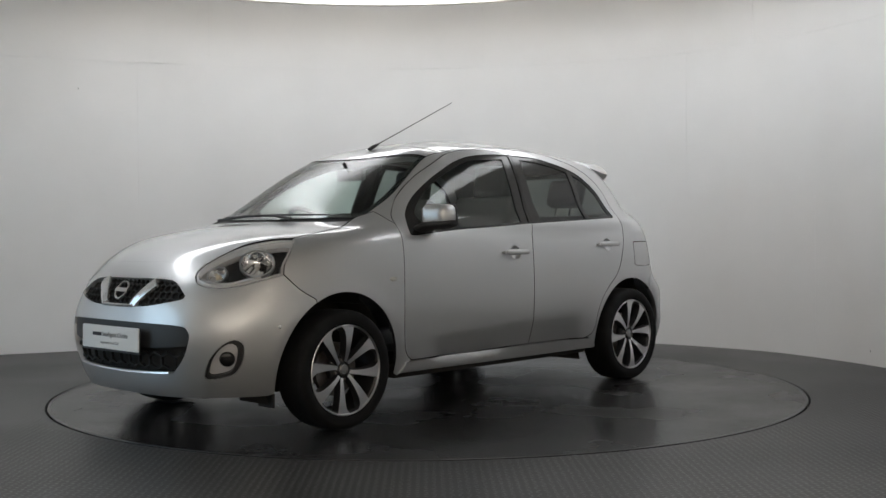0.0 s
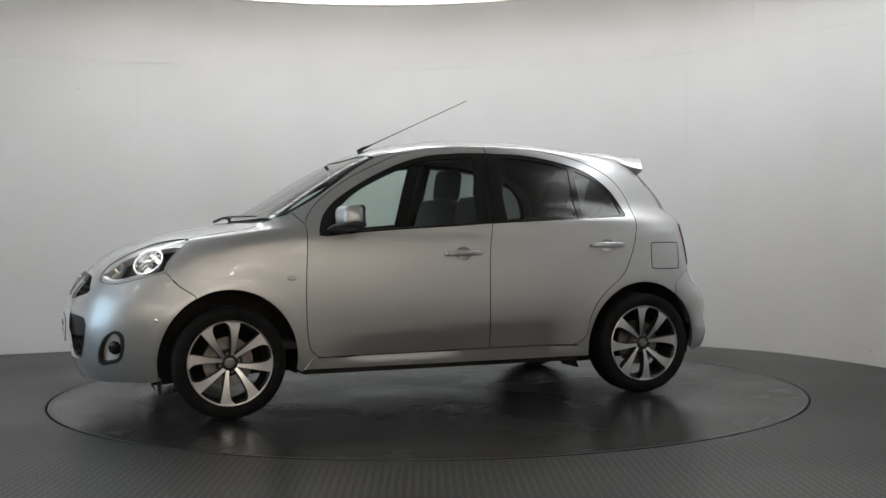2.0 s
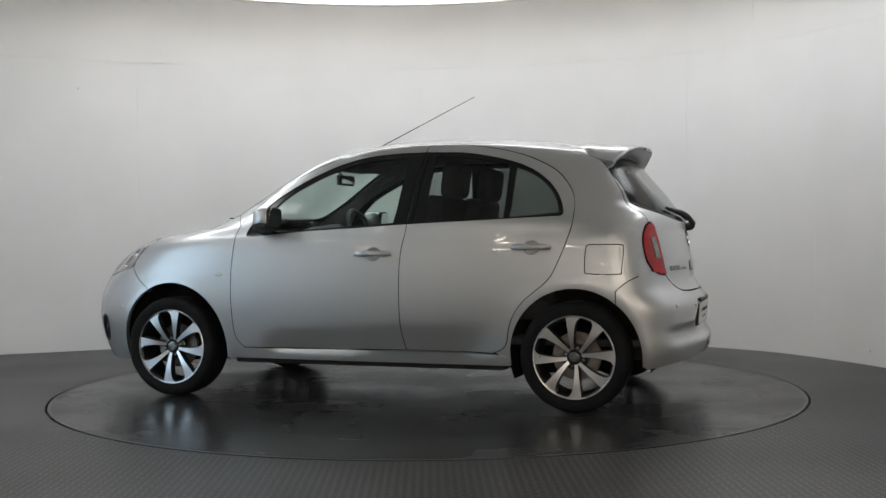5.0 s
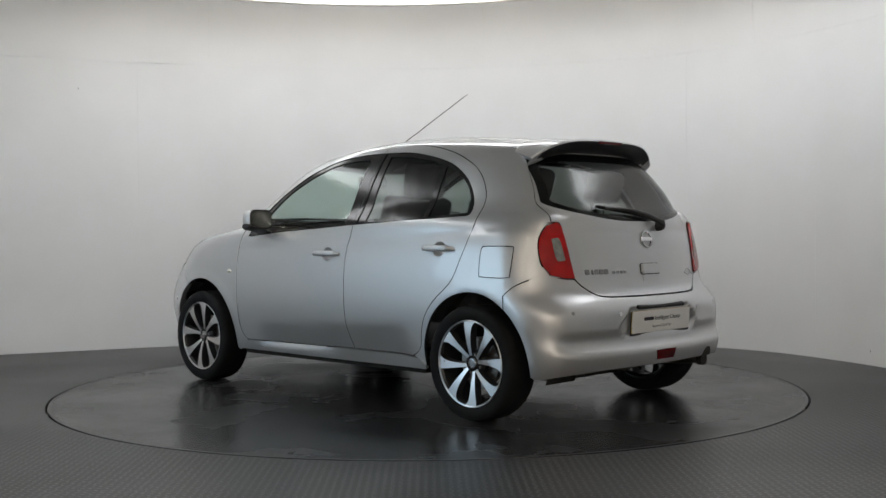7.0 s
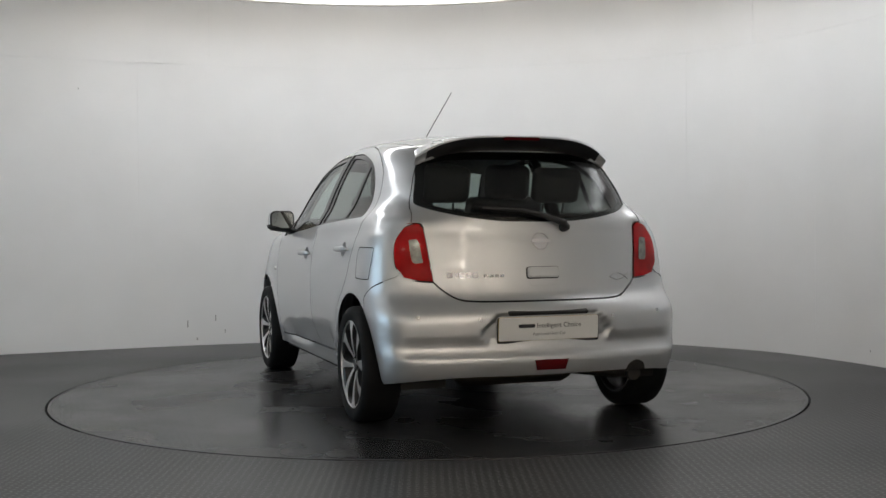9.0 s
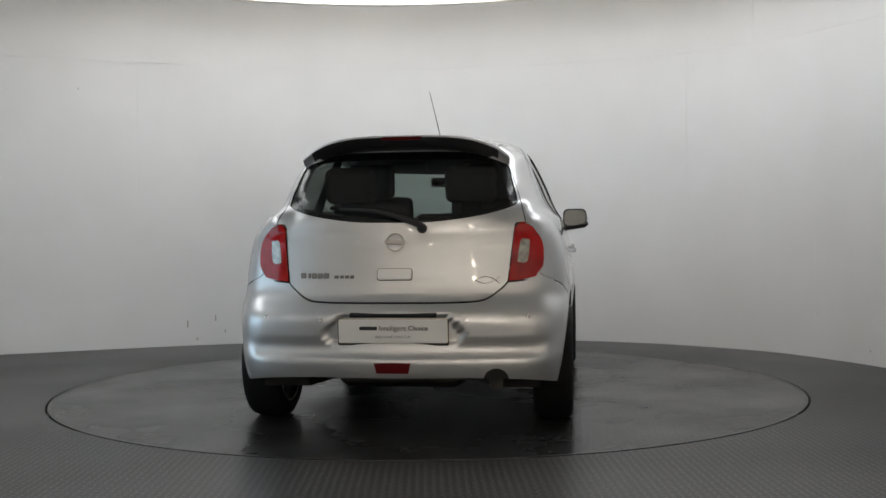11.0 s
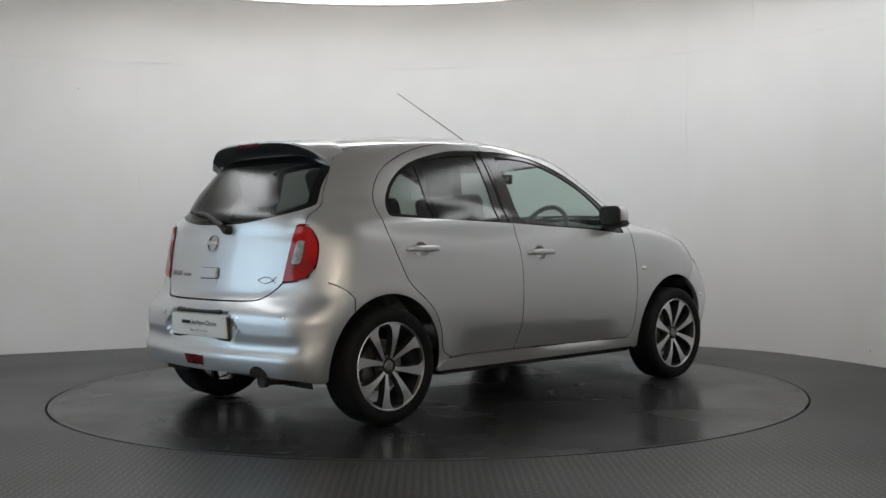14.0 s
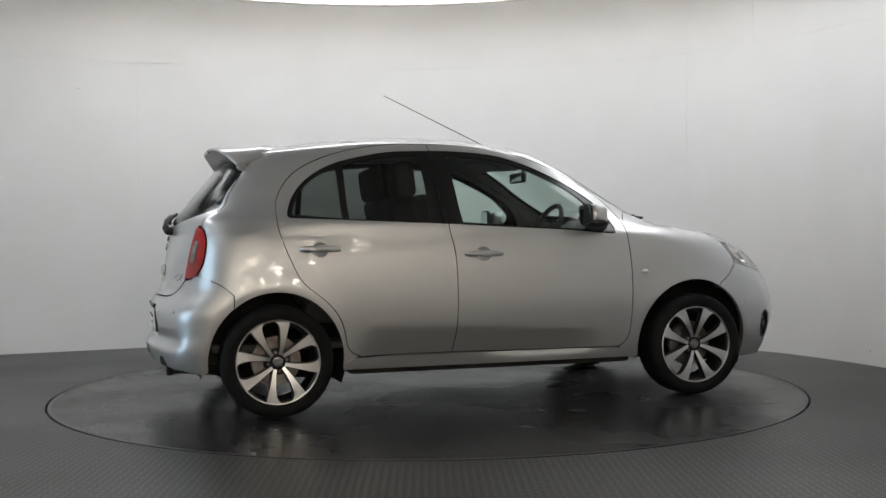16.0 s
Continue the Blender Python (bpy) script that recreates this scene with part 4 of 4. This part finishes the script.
def rear_end(car):
    glass = whole(("B", REAR_GLASS))
    hatch = skin("tailgate", "rear", whole(("B", [(0, 1.40), (.3, 1.397), (.480, 1.392)]), ("B", HATCH_SIDE), ("B", [(.624, 1.011), (.580, 1.008), (.569, .985)]), ("B", TAIL_IN), ("B", [(.540, .727), (.508, .693), (.440, .647), (.364, .634), (.2, .631), (0, .631)])),
                 silver, car, [glass], h=.03, label="silver tailgate", hole_gap=0)
    pane_r = skin("rear_window", "rear", glass, privacy, hatch, lift=-.004, depth=.004, h=.05, gap=.001, label="dark tinted rear window")
    pane_r.visible_shadow = False
    skin("window_border", "rear", glass, black_gloss, hatch, [whole(("B", [(0, 1.34), (.25, 1.338), (.43, 1.328), (.49, 1.30), (.522, 1.20), (.54, 1.14), (.53, 1.115), (.42, 1.078), (.215, 1.046), (0, 1.04)]))], lift=-.008, depth=.002, h=.05, gap=.001)
    half = [("B", [(0, .627), (.2, .627), (.364, .630), (.440, .643), (.508, .689), (.540, .722)]), ("B", [(.540, .722), (.606, .728), (.685, .747)]), ("S", [(-1.61, .745)] + BUMP_REAR[1:]), ("S", arch(-1.225, .352, .36, 129, 186)), ("S", [(-1.575, .25), (-1.60, .235)]),
            ("B", [(.62, .262), (.4, .272), (0, .272)])]
    bumper = skin("rear_bumper", "rear", whole(*half), silver, car, h=.018, depth=.03, label="silver rear bumper with plate hollow", rim=silver)
    skin("corner_panel", "roll", outline(("S", [(-1.66, .735), (-1.56, .715)]), ("S", [(-1.56, .715), (-1.56, .785)]), ("S", [(-1.56, .785), (-1.66, .80)]), ("S", [(-1.66, .80), (-1.66, .735)])), silver, car, lift=-.004, depth=.004, mirror=True, h=.02, rim=silver)
    lamps = skin("tail_lamp", "rear", outline(("B", [(.645, 1.007), (.594, 1.006), (.570, .985)]), ("B", TAIL_IN), ("B", [(.540, .727), (.606, .732), (.672, .747)]),
                 ("S", [(-1.615, .760), (-1.590, .815), (-1.572, .916), (-1.579, .985), (-1.600, 1.006)])), red_lens, car, lift=.008, depth=.03, gap=.001, h=.022, mirror=True, label="red tail lamp with clear insert", rim=red_dark)
    skin("clear_insert", "rear", outline(("B", [(.640, .925), (.622, .929), (.600, .926), (.589, .88), (.582, .818)]), ("B", [(.582, .818), (.606, .814), (.628, .820), (.637, .87), (.640, .925)])), insert_grey, lamps, lift=.0105, depth=.004, gap=0, h=.015, mirror=True, rim=red_dark)
    for s in (1, -1):
        for z in (.895, .87, .845):
            part("rib", moved(prism(rounded(.036, .006, .002), .0025, .0008), spot("B", (.618 - (.905 - z) * .2) * s, z, .0105)), insert_grey, lamps[0 if s > 0 else 1])
    # plate, fog reflector, sensors, badge, handle
    m = spot("B", 0, .497, .004)
    sign_plate(m, bumper, plate_yellow)
    part("plate_lamp_strip", moved(prism(rounded(.42, .018, .008), .02, .004), spot("B", 0, .571, -.012)), black_trim, bumper)
    skin("rear_fog_lamp", "rear", outline(("B", [(.092, .35), (0, .352), (-.092, .35)]), ("B", [(-.092, .35), (-.078, .297)]), ("B", [(-.078, .297), (.078, .297)]), ("B", [(.078, .297), (.092, .35)])), red_dark, bumper, lift=.003, depth=.02, h=.02)
    for y, z in ((.64, .562), (.35, .548)):
        both("sensor", lambda: moved(lathe([(.001, .003), (.009, .002), (.0105, -.002)], 16, "Z"), spot("B", y, z)), satin_chrome, car, parents=(bumper, bumper))
    emblem(spot("B", 0, .918, .004), .046, hatch)
    handle = part("tailgate_handle", moved(prism(rounded(.165, .052, .012), .016, .005), spot("B", 0, .765, -.002)), silver, hatch)
    part("handle_gap", moved(prism(rounded(.173, .060, .014), .004), spot("B", 0, .764, -.0025)), seal, handle)
    part("handle_hollow", moved(prism(rounded(.150, .030, .012), .002), spot("B", 0, .716, -.0005)), silver, handle)
    for y, w in ((.462, .028), (.43, .012), (.405, .026), (.374, .028), (.342, .028)):
        part("badge_bar", moved(prism(rounded(w, .026, .005), .004, .001), spot("B", y, .757, .001)), lamp_grey, hatch)
    for y, w in ((.29, .022), (.262, .02), (.236, .02), (.21, .02)):
        part("badge_bar", moved(prism(rounded(w, .015, .003), .003, .001), spot("B", y, .752, .001)), lamp_grey, hatch)
    for s in (1, -1):
        arc = [(-.385 - .115 * k / 10, .735 + s * (.016 * math.sin(math.pi * min(1, k / 8.5)) if k <= 8 else .016 * math.sin(math.pi * 8 / 8.5) - .010 * (k - 8))) for k in range(11)]
        part("badge_outline", tube([tuple(Vector(p) + Vector((-.002, 0, 0))) for p in lay("B", arc, .01)], .0022, 6), chrome, hatch, "thin chrome outline badge")
    # wiper
    wiper = part("rear_wiper", tube([tuple(spot("B", y, z, l).translation) for y, z, l in ((-.13, .985, .03), (-.12, 1.0, .04), (.0, 1.035, .032), (.10, 1.058, .024), (.28, 1.072, .018))], [.020, .018, .013, .010, .007], 10), black_trim, hatch, "black rear wiper")
    part("pivot", moved(lathe([(.001, .03), (.018, .028), (.024, .01), (.024, -.012)], 20, "Z"), spot("B", -.13, .985, .012)), black_trim, wiper)
    part("blade", tube([tuple(spot("B", y, z, l).translation) for y, z, l in ((-.07, 1.024, .014), (.1, 1.050, .012), (.33, 1.082, .012))], .009, 8), rubber, wiper)
    # spoiler with its brake light
    secs = []
    for k in range(41):
        y = -.535 + 1.07 * k / 40
        u = abs(y) / .535
        xt, zt = -1.500 + .11 * u ** 3, 1.449 - .105 * u ** 4
        x0 = -1.08 - .14 * u ** 2
        xs = (x0, -1.20 - .05 * u ** 2, -1.34)
        top = [lay("T", [(min(x, -1.0), y * .93), (min(x, -1.0) - 1e-3, y * .93)], 1)[0][2] for x in xs]
        top[2] = max(top[2], top[1] - .03)
        low = 1.395 - .06 * u ** 3
        secs.append([(xs[0], y * .86, top[0] + .001), (xs[1], y * .93, top[1] + .016 * (1 - u ** 6) + .003), (xs[2], y * .97, max(top[2] + .014, zt + .012) if u < .9 else zt + .014), (xt, y, zt + .004), (xt - .003, y, zt - .006), (xt + .045, y * .99, zt - .044), (-1.385, y * .93, low - .016), (-1.33, y * .9, low), (-1.2, y * .85, top[1] - .02)])
    wing = loft(secs)
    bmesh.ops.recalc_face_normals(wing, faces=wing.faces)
    # shade below the wing is put into the colour: downward faces are dark
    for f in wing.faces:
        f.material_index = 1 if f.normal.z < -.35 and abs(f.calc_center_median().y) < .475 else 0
    spoiler = part("roof_spoiler", wing, [silver, alloy_dark], car, "silver roof spoiler over the rear window, underside coloured dark for its shade", angle=50)
    part("brake_light", moved(prism(rounded(.20, .016, .006), .008, .002), Matrix.Translation((-1.497, 0, 1.440)) @ Matrix.Rotation(radians(-20), 4, "Y") @ Matrix(((0, 0, -1, 0), (-1, 0, 0, 0), (0, 1, 0, 0), (0, 0, 0, 1)))), red_dark, spoiler)
    # tail pipe, and a dark patch on the bumper for its shaded cut-out
    arc = [(-.488 + .058 * math.cos(radians(180 - 15 * k)), .268 + .052 * math.sin(radians(15 * k))) for k in range(13)]
    skin("pipe_cutout_patch", "rear", outline(("B", arc), ("B", [(-.43, .268), (-.546, .268)])), under_black, bumper, lift=.002, depth=.02, gap=0, h=.02)
    pipe = part("tail_pipe", tube([(-1.40, -.36, .25), (-1.52, -.44, .240), (-1.62, -.475, .244), (-1.70, -.485, .252), (-1.765, -.488, .246)], .033, 20), exhaust_metal, car)
    # flat black disc for the shaded inside of the pipe
    part("pipe_mouth", moved(lathe([(.001, -.001), (.028, 0.0), (.033, .0), (.035, -.03)], 20, "X"), Matrix.Translation((-1.771, -.488, .2455)) @ Matrix.Rotation(math.pi, 4, "Z")), under_black, pipe)


# ---- wheels ----
def wheel_at(x, s, phase, parent):
    """One wheel; s: +1 left, -1 right. Four pairs of machined spokes."""
    wheel = part("wheel", lathe([(.205, .075), (.216, .088), (.223, .090), (.224, .082), (.214, .06), (.200, .02), (.198, -.07), (.212, -.09), (.222, -.092)], 72), alloy_dark, parent, "two-tone alloy wheel with four pairs of spokes")
    tyre = [(.222, .088), (.226, .094), (.240, .099), (.262, .100), (.279, .096), (.289, .086), (.2945, .070), (.2955, .05), (.296, 0), (.2955, -.05), (.2945, -.07), (.289, -.086), (.262, -.1), (.226, -.094), (.222, -.088)]
    part("tyre", lathe(tyre, 96), rubber, wheel, "black low-profile tyre")
    part("rim_lip", lathe([(.214, .086), (.216, .0915), (.2195, .0925), (.2235, .090)], 72), machined, wheel)
    # each pair of spokes encloses a petal-shaped opening; neighbours meet in a V at the hub
    petal = [(.040, .013), (.056, .0205), (.076, .0265), (.10, .033), (.13, .040), (.16, .0445), (.180, .0455), (.196, .042), (.208, .034), (.2155, .024)]
    straight = [(.0295, .0292), (.050, .0390), (.072, .0493), (.097, .0610), (.122, .0730), (.146, .0845), (.165, .0935), (.179, .1000), (.187, .1040), (.1915, .1065)]

    def face(x, y):
        d = math.hypot(x, y)
        return .066 + .020 * math.sin(math.pi * .5 * min(1, max(0, (d - .03) / .14)))
    for k in range(8):
        lean = 1 if k % 2 else -1
        a = radians(90 * (k // 2) + phase)
        h = len(petal)
        loop = [(u, lean * v) for u, v in petal] + [(u, lean * v) for u, v in straight[::-1]]
        bm = bmesh.new()
        top = [bm.verts.new((u, v, face(u, v))) for u, v in loop]
        mid = [bm.verts.new((u, v + (.0018 if (i < h) == (lean < 0) else -.0018), face(u, v) - .004)) for i, (u, v) in enumerate(loop)]
        bot = [bm.verts.new((u, v + (.004 if (i < h) == (lean < 0) else -.004), face(u, v) - .042)) for i, (u, v) in enumerate(loop)]
        n = len(loop)
        for i in range(h - 1):
            bm.faces.new((top[i], top[i + 1], top[n - 2 - i], top[n - 1 - i]))
        for i in range(n):
            jn = (i + 1) % n
            for p, q in ((top, mid), (mid, bot)):
                bm.faces.new((p[i], p[jn], q[jn], q[i])).material_index = 1
        bm.transform(Matrix(((1, 0, 0, 0), (0, 0, 1, 0), (0, 1, 0, 0), (0, 0, 0, 1))) @ Matrix.Rotation(a, 4, "Z"))
        part("spoke", bm, [machined, alloy_dark], wheel, angle=25)
    part("hub", lathe([(.001, .066), (.030, .066), (.034, .062), (.058, .054), (.070, .044), (.072, .02)], 40), alloy_dark, wheel)
    part("hub_cap", lathe([(.001, .073), (.020, .0725), (.0215, .0745), (.026, .0735), (.029, .070), (.030, .060)], 32), lamp_grey, wheel)
    for k in range(4):
        a = radians(90 * k + phase)
        part("wheel_nut", lathe([(.001, .066), (.007, .066), (.0085, .062), (.0085, .045)], 6, at=(.050 * math.cos(a), 0, .050 * math.sin(a))), steel, wheel)
    part("brake_disc", lathe([(.05, .01), (.13, .01), (.132, .004), (.132, -.012), (.05, -.012)], 48), steel, wheel)
    part("valve", tube([(.19, .07, .0), (.182, .088, .0)], .004, 6), chrome, wheel)
    wheel.matrix_basis = pose(x, s * (.745), .296, 0, 0, 0 if s > 0 else 180)
    return wheel


def running_gear(car):
    for x in (1.225, -1.225):
        for s in (1, -1):
            wheel_at(x, s, {(1, 1): 75.5, (1, -1): 43, (-1, 1): 18, (-1, -1): 78}[(1 if x > 0 else -1, s)], car)
    for x in (1.225, -1.225):
        def well():
            secs = []
            for y in (.46, .69):
                secs.append([(x + .392 * math.cos(radians(a)), y, .30 + .392 * math.sin(radians(a))) for a in range(-22, 203, 9)])
            bm = loft(secs, cap=False, loop=False)
            inner = [v for v in bm.verts if abs(v.co.y - .46) < 1e-4]
            bm.faces.new(sorted(inner, key=lambda v: math.atan2(v.co.z - .30 + .3, v.co.x - x)))
            return bm
        both("wheel_arch_liner", well, under_black, car, "black wheel arch liner")
    both("mud_flap", lambda: box((.012, .12, .08), (1.565, .64, .175), .003), black_trim, car)
    part("underbody", box((2.75, .92, .10), (.10, 0, .245), .02), under_black, car, "dark underbody")
    both("floor_side", lambda: box((1.66, .32, .08), (0, .60, .245), .02), under_black, car)
    part("engine_tray", box((.42, .9, .04), (1.58, 0, .20), .015), under_black, car)
    part("rear_tray", box((.50, 1.24, .12), (-1.46, .0, .325), .03), under_black, car)
    part("silencer", tube([(-1.42, -.3, .245), (-1.40, -.25, .245), (-1.40, .3, .245), (-1.42, .34, .245)], [.04, .07, .07, .04], 14), exhaust_metal, car)
    part("rear_axle", tube([(-1.225, -.6, .27), (-1.225, .6, .27)], .035, 10), under_black, car)


# ---- what stands on the body ----
def outside_fittings(car, doors_f, doors_r):
    for (x, z), parents in zip(HANDLES, (doors_f, doors_r)):
        m = spot("S", x, z, 0)

        def grip():
            secs = []
            for k in range(15):
                u = -1 + 2 * k / 14
                px = u * .114
                out = .034 * (1 - abs(u) ** 4) ** .5 if abs(u) < 1 else 0
                w = .0155 * (1 - .55 * abs(u) ** 6)
                secs.append([(px, w * math.cos(t) - .0, .006 + out * .75 + .011 * math.sin(t) * (1 - .5 * abs(u) ** 4)) for t in [2 * math.pi * i / 10 for i in range(10)]])
            return moved(loft(secs), m)
        handles = both("door_handle", grip, silver, car, "silver bar door handle", parents=parents)

        def cup():
            return moved(lathe([(.001, -.024), (.022, -.022), (.036, -.014), (.044, -.002), (.0465, .0008)], 32, "Z"), m @ pose(.005, 0, 0) @ Matrix.Diagonal((.98, .86, 1, 1)))
        both("handle_hollow", cup, silver, car, parents=parents)
        both("key_cap", lambda: moved(prism(rounded(.034, .024, .010), .006, .002), m @ pose(-.098, 0, .020)), silver, car, parents=handles)

    def cap():
        secs = []
        for k in range(17):
            u = k / 16
            y = .770 + .165 * u
            r = (1 - (2 * u - 1) ** 6) ** .5 if 0 < u < 1 else .12
            loop = []
            for i in range(24):
                t = 2 * math.pi * i / 24
                c, s = math.cos(t), math.sin(t)
                e = lambda v: math.copysign(abs(v) ** .62, v)
                loop.append((.590 - .035 * u + .068 * e(c) * r * (1 if c > 0 else .62), y, 1.056 + .062 * e(s) * r - .004 * u))
            secs.append(loop)
        return loft(secs)
    mirrors = both("door_mirror", cap, silver, car, "silver door mirror on a black foot", parents=doors_f, angle=60)

    def foot():
        secs = []
        for y, x, z, a, b in ((.735, .63, .970, .072, .026), (.775, .62, .985, .066, .030), (.80, .60, 1.000, .066, .028), (.86, .585, 1.006, .070, .026), (.915, .57, 1.010, .062, .022), (.938, .56, 1.016, .035, .012)):
            secs.append([(x + a * math.cos(2 * math.pi * i / 18), y, z + b * math.sin(2 * math.pi * i / 18)) for i in range(18)])
        return loft(secs)
    both("mirror_foot", foot, black_trim, car, "black mirror foot", parents=mirrors)

    both("mirror_face", lambda: moved(prism(rounded(.140, .104, .03), .004, .001), Matrix(((0, 0, -1, .516), (-1, 0, 0, .850), (0, 1, 0, 1.056), (0, 0, 0, 1))) @ pose(0, 0, .002, 5, -2, 0)), mirror_glass, car, parents=mirrors)
    both("mirror_rim", lambda: moved(prism(rounded(.158, .120, .036), .010, .003), Matrix(((0, 0, -1, .527), (-1, 0, 0, .850), (0, 1, 0, 1.056), (0, 0, 0, 1)))), black_trim, car, parents=mirrors)
    # aerial
    foot_at = spot("T", .262, 0).translation
    aerial = part("aerial", tube([tuple(foot_at + Vector((.03, 0, -.004))), tuple(foot_at + Vector((.0, 0, .016))), tuple(foot_at + Vector((-.035, 0, .030))), tuple(foot_at + Vector((-.05, 0, .038)))], [.013, .011, .007, .004], 10), black_trim, car, "long thin black roof aerial")
    part("mast", tube([tuple(foot_at + Vector((-.04, 0, .033))), (-.434, 0, 1.803)], [.0033, .0018], 8), black_trim, aerial)
    # windscreen wipers lie on the cowl
    for pts in (((1.13, .30, .02), (1.085, .10, .024), (1.06, -.15, .02), (1.035, -.42, .016)), ((1.11, -.38, .02), (1.09, -.15, .026), (1.065, .1, .022), (1.02, .46, .016))):
        path = [tuple(spot("T", x, y, l).translation) for x, y, l in pts]
        arm = part("wiper", tube(path, [.009, .007, .005, .004], 8), black_trim, car, "black windscreen wiper")
        blade = [tuple(Vector(p) + Vector((-.012, 0, .0))) for p in path[1:]]
        part("blade", tube(blade, .005, 6), rubber, arm)


# ---- the cabin ----
def cushion(size, at, bevel, turn=None):
    return box(size, at, bevel, 4, turn)


def cabin(car):
    part("cabin_floor", box((2.5, 1.36, .04), (-.3, 0, .36), .01), dash_grey, car)
    secs = []
    for y in np.linspace(-.66, .66, 15):
        u = abs(y) / .66
        hump = .035 * math.exp(-((y + .36) / .17) ** 2)
        zt = .985 + hump - .02 * u ** 4
        secs.append([(.98, y, .97), (.80, y, zt), (.66, y, zt - .004 + hump * .5), (.60, y, zt - .05), (.62, y, .80), (.70, y, .62), (.98, y, .60)])
    dash = part("dashboard", loft(secs), dash_grey, car, "dark grey dashboard", angle=50)
    part("radio_panel", box((.03, .22, .24), (.60, 0, .82), .012), black_gloss, dash)
    # steering wheel on the right
    m = pose(.47, -.36, .955, 0, -64, 0)
    n = 40
    ring = bmesh.new()
    rows = [[ring.verts.new(((.182 + .015 * math.cos(t)) * math.cos(a), (.182 + .015 * math.cos(t)) * math.sin(a), .015 * math.sin(t))) for t in [2 * math.pi * i / 10 for i in range(10)]] for a in [2 * math.pi * k / n for k in range(n)]]
    for a, b in zip(rows, rows[1:] + rows[:1]):
        for i in range(10):
            ring.faces.new((a[i], a[(i + 1) % 10], b[(i + 1) % 10], b[i]))
    wheel = part("steering_wheel", moved(ring, m), dash_grey, car, "dark grey steering wheel on the right")
    part("wheel_hub", moved(box((.15, .12, .05), (0, 0, -.02), .02), m), dash_grey, wheel)
    for y in (-.10, .10):
        part("wheel_spoke", moved(box((.04, .12, .018), (0, y * 1.2, -.005), .006), m), dash_grey, wheel)
    part("column", tube([(.50, -.36, .935), (.68, -.36, .85)], .04, 12), dash_grey, wheel)
    for y in (.36, -.36):
        seat = part("front_seat", cushion((.52, .50, .16), (.06, y, .54), .05, Matrix.Rotation(radians(-6), 4, "Y")), cloth, car, "dark cloth front seat")
        lean = Matrix.Rotation(radians(-17), 4, "Y")
        part("backrest", moved(cushion((.13, .48, .62), (0, 0, .31), .05), Matrix.Translation((-.20, y, .58)) @ lean), cloth, seat)
        part("headrest", moved(cushion((.11, .28, .21), (0, 0, .10), .052), Matrix.Translation((-.415, y, 1.17)) @ Matrix.Rotation(radians(-8), 4, "Y")), cloth, seat)
        for dy in (-.06, .06):
            part("headrest_post", tube([(-.40, y + dy, 1.12), (-.42, y + dy, 1.21)], .006, 8), chrome, seat)
        part("seat_base", box((.5, .4, .14), (.05, y, .43), .02), dash_grey, seat)
    bench = part("rear_bench", cushion((.48, 1.24, .18), (-.80, 0, .56), .05), cloth, car, "dark cloth rear bench")
    lean = Matrix.Rotation(radians(-18), 4, "Y")
    for y, w in ((.32, .62), (-.32, .62)):
        part("backrest", moved(cushion((.13, w, .50), (0, 0, .25), .05), Matrix.Translation((-1.0, y, .58)) @ lean), cloth, bench)
        part("headrest", moved(cushion((.10, .27, .19), (0, 0, .09), .048), Matrix.Translation((-1.19, y, 1.13)) @ lean), cloth, bench)
        for dy in (-.06, .06):
            part("headrest_post", tube([(-1.15, y + dy, 1.02), (-1.20, y + dy, 1.17)], .006, 8), chrome, bench)
    part("parcel_shelf", box((.36, 1.10, .02), (-1.41, 0, .985), .006), dash_grey, car)
    part("boot_lining", box((.02, 1.2, .55), (-1.60, 0, .70), .006), dash_grey, car)
    mir = part("inner_mirror", box((.03, .23, .065), (.44, 0, 1.305), .012), black_trim, car, "black inner rear-view mirror")
    part("mirror_stem", tube([(.45, 0, 1.32), (.50, 0, 1.375)], .01, 8), black_trim, mir)
    part("mirror_face", box((.004, .205, .045), (.424, 0, 1.305), .001), mirror_glass, mir)
    for y in (.30, -.30):
        part("sun_visor", moved(box((.15, .36, .016), (0, 0, 0), .006), Matrix.Translation((.30, y, 1.395)) @ Matrix.Rotation(radians(18), 4, "Y")), lining_grey, car)


def build_car():
    car = thing("car", "silver five-door hatchback with black trim on the turntable", "car")
    doors_f, doors_r, screen = body_panels(car)
    front_end(car)
    rear_end(car)
    running_gear(car)
    outside_fittings(car, doors_f, doors_r)
    cabin(car)
    return car


table = build_place()
light_box()
added_windows()
downlights()
far_lamp_globes()
car = build_car()


# ---- the turntable turns clockwise at an even pace, and the car with it ----
def spin(t):
    s = (t - 8) / 8
    return 2.1181 - 1.8245 * s - .00566 * s * s + .00128 * s ** 3


def motions():
    # the car's mid wheelbase lies off the turntable's axis
    walk(car, [(k * .5, Matrix.Rotation(spin(k * .5), 4, "Z") @ Matrix.Translation((.1414, -.059, 0))) for k in range(33)])
    walk(table, [(k * .5, Matrix.Rotation(spin(k * .5), 4, "Z")) for k in range(33)])


motions()
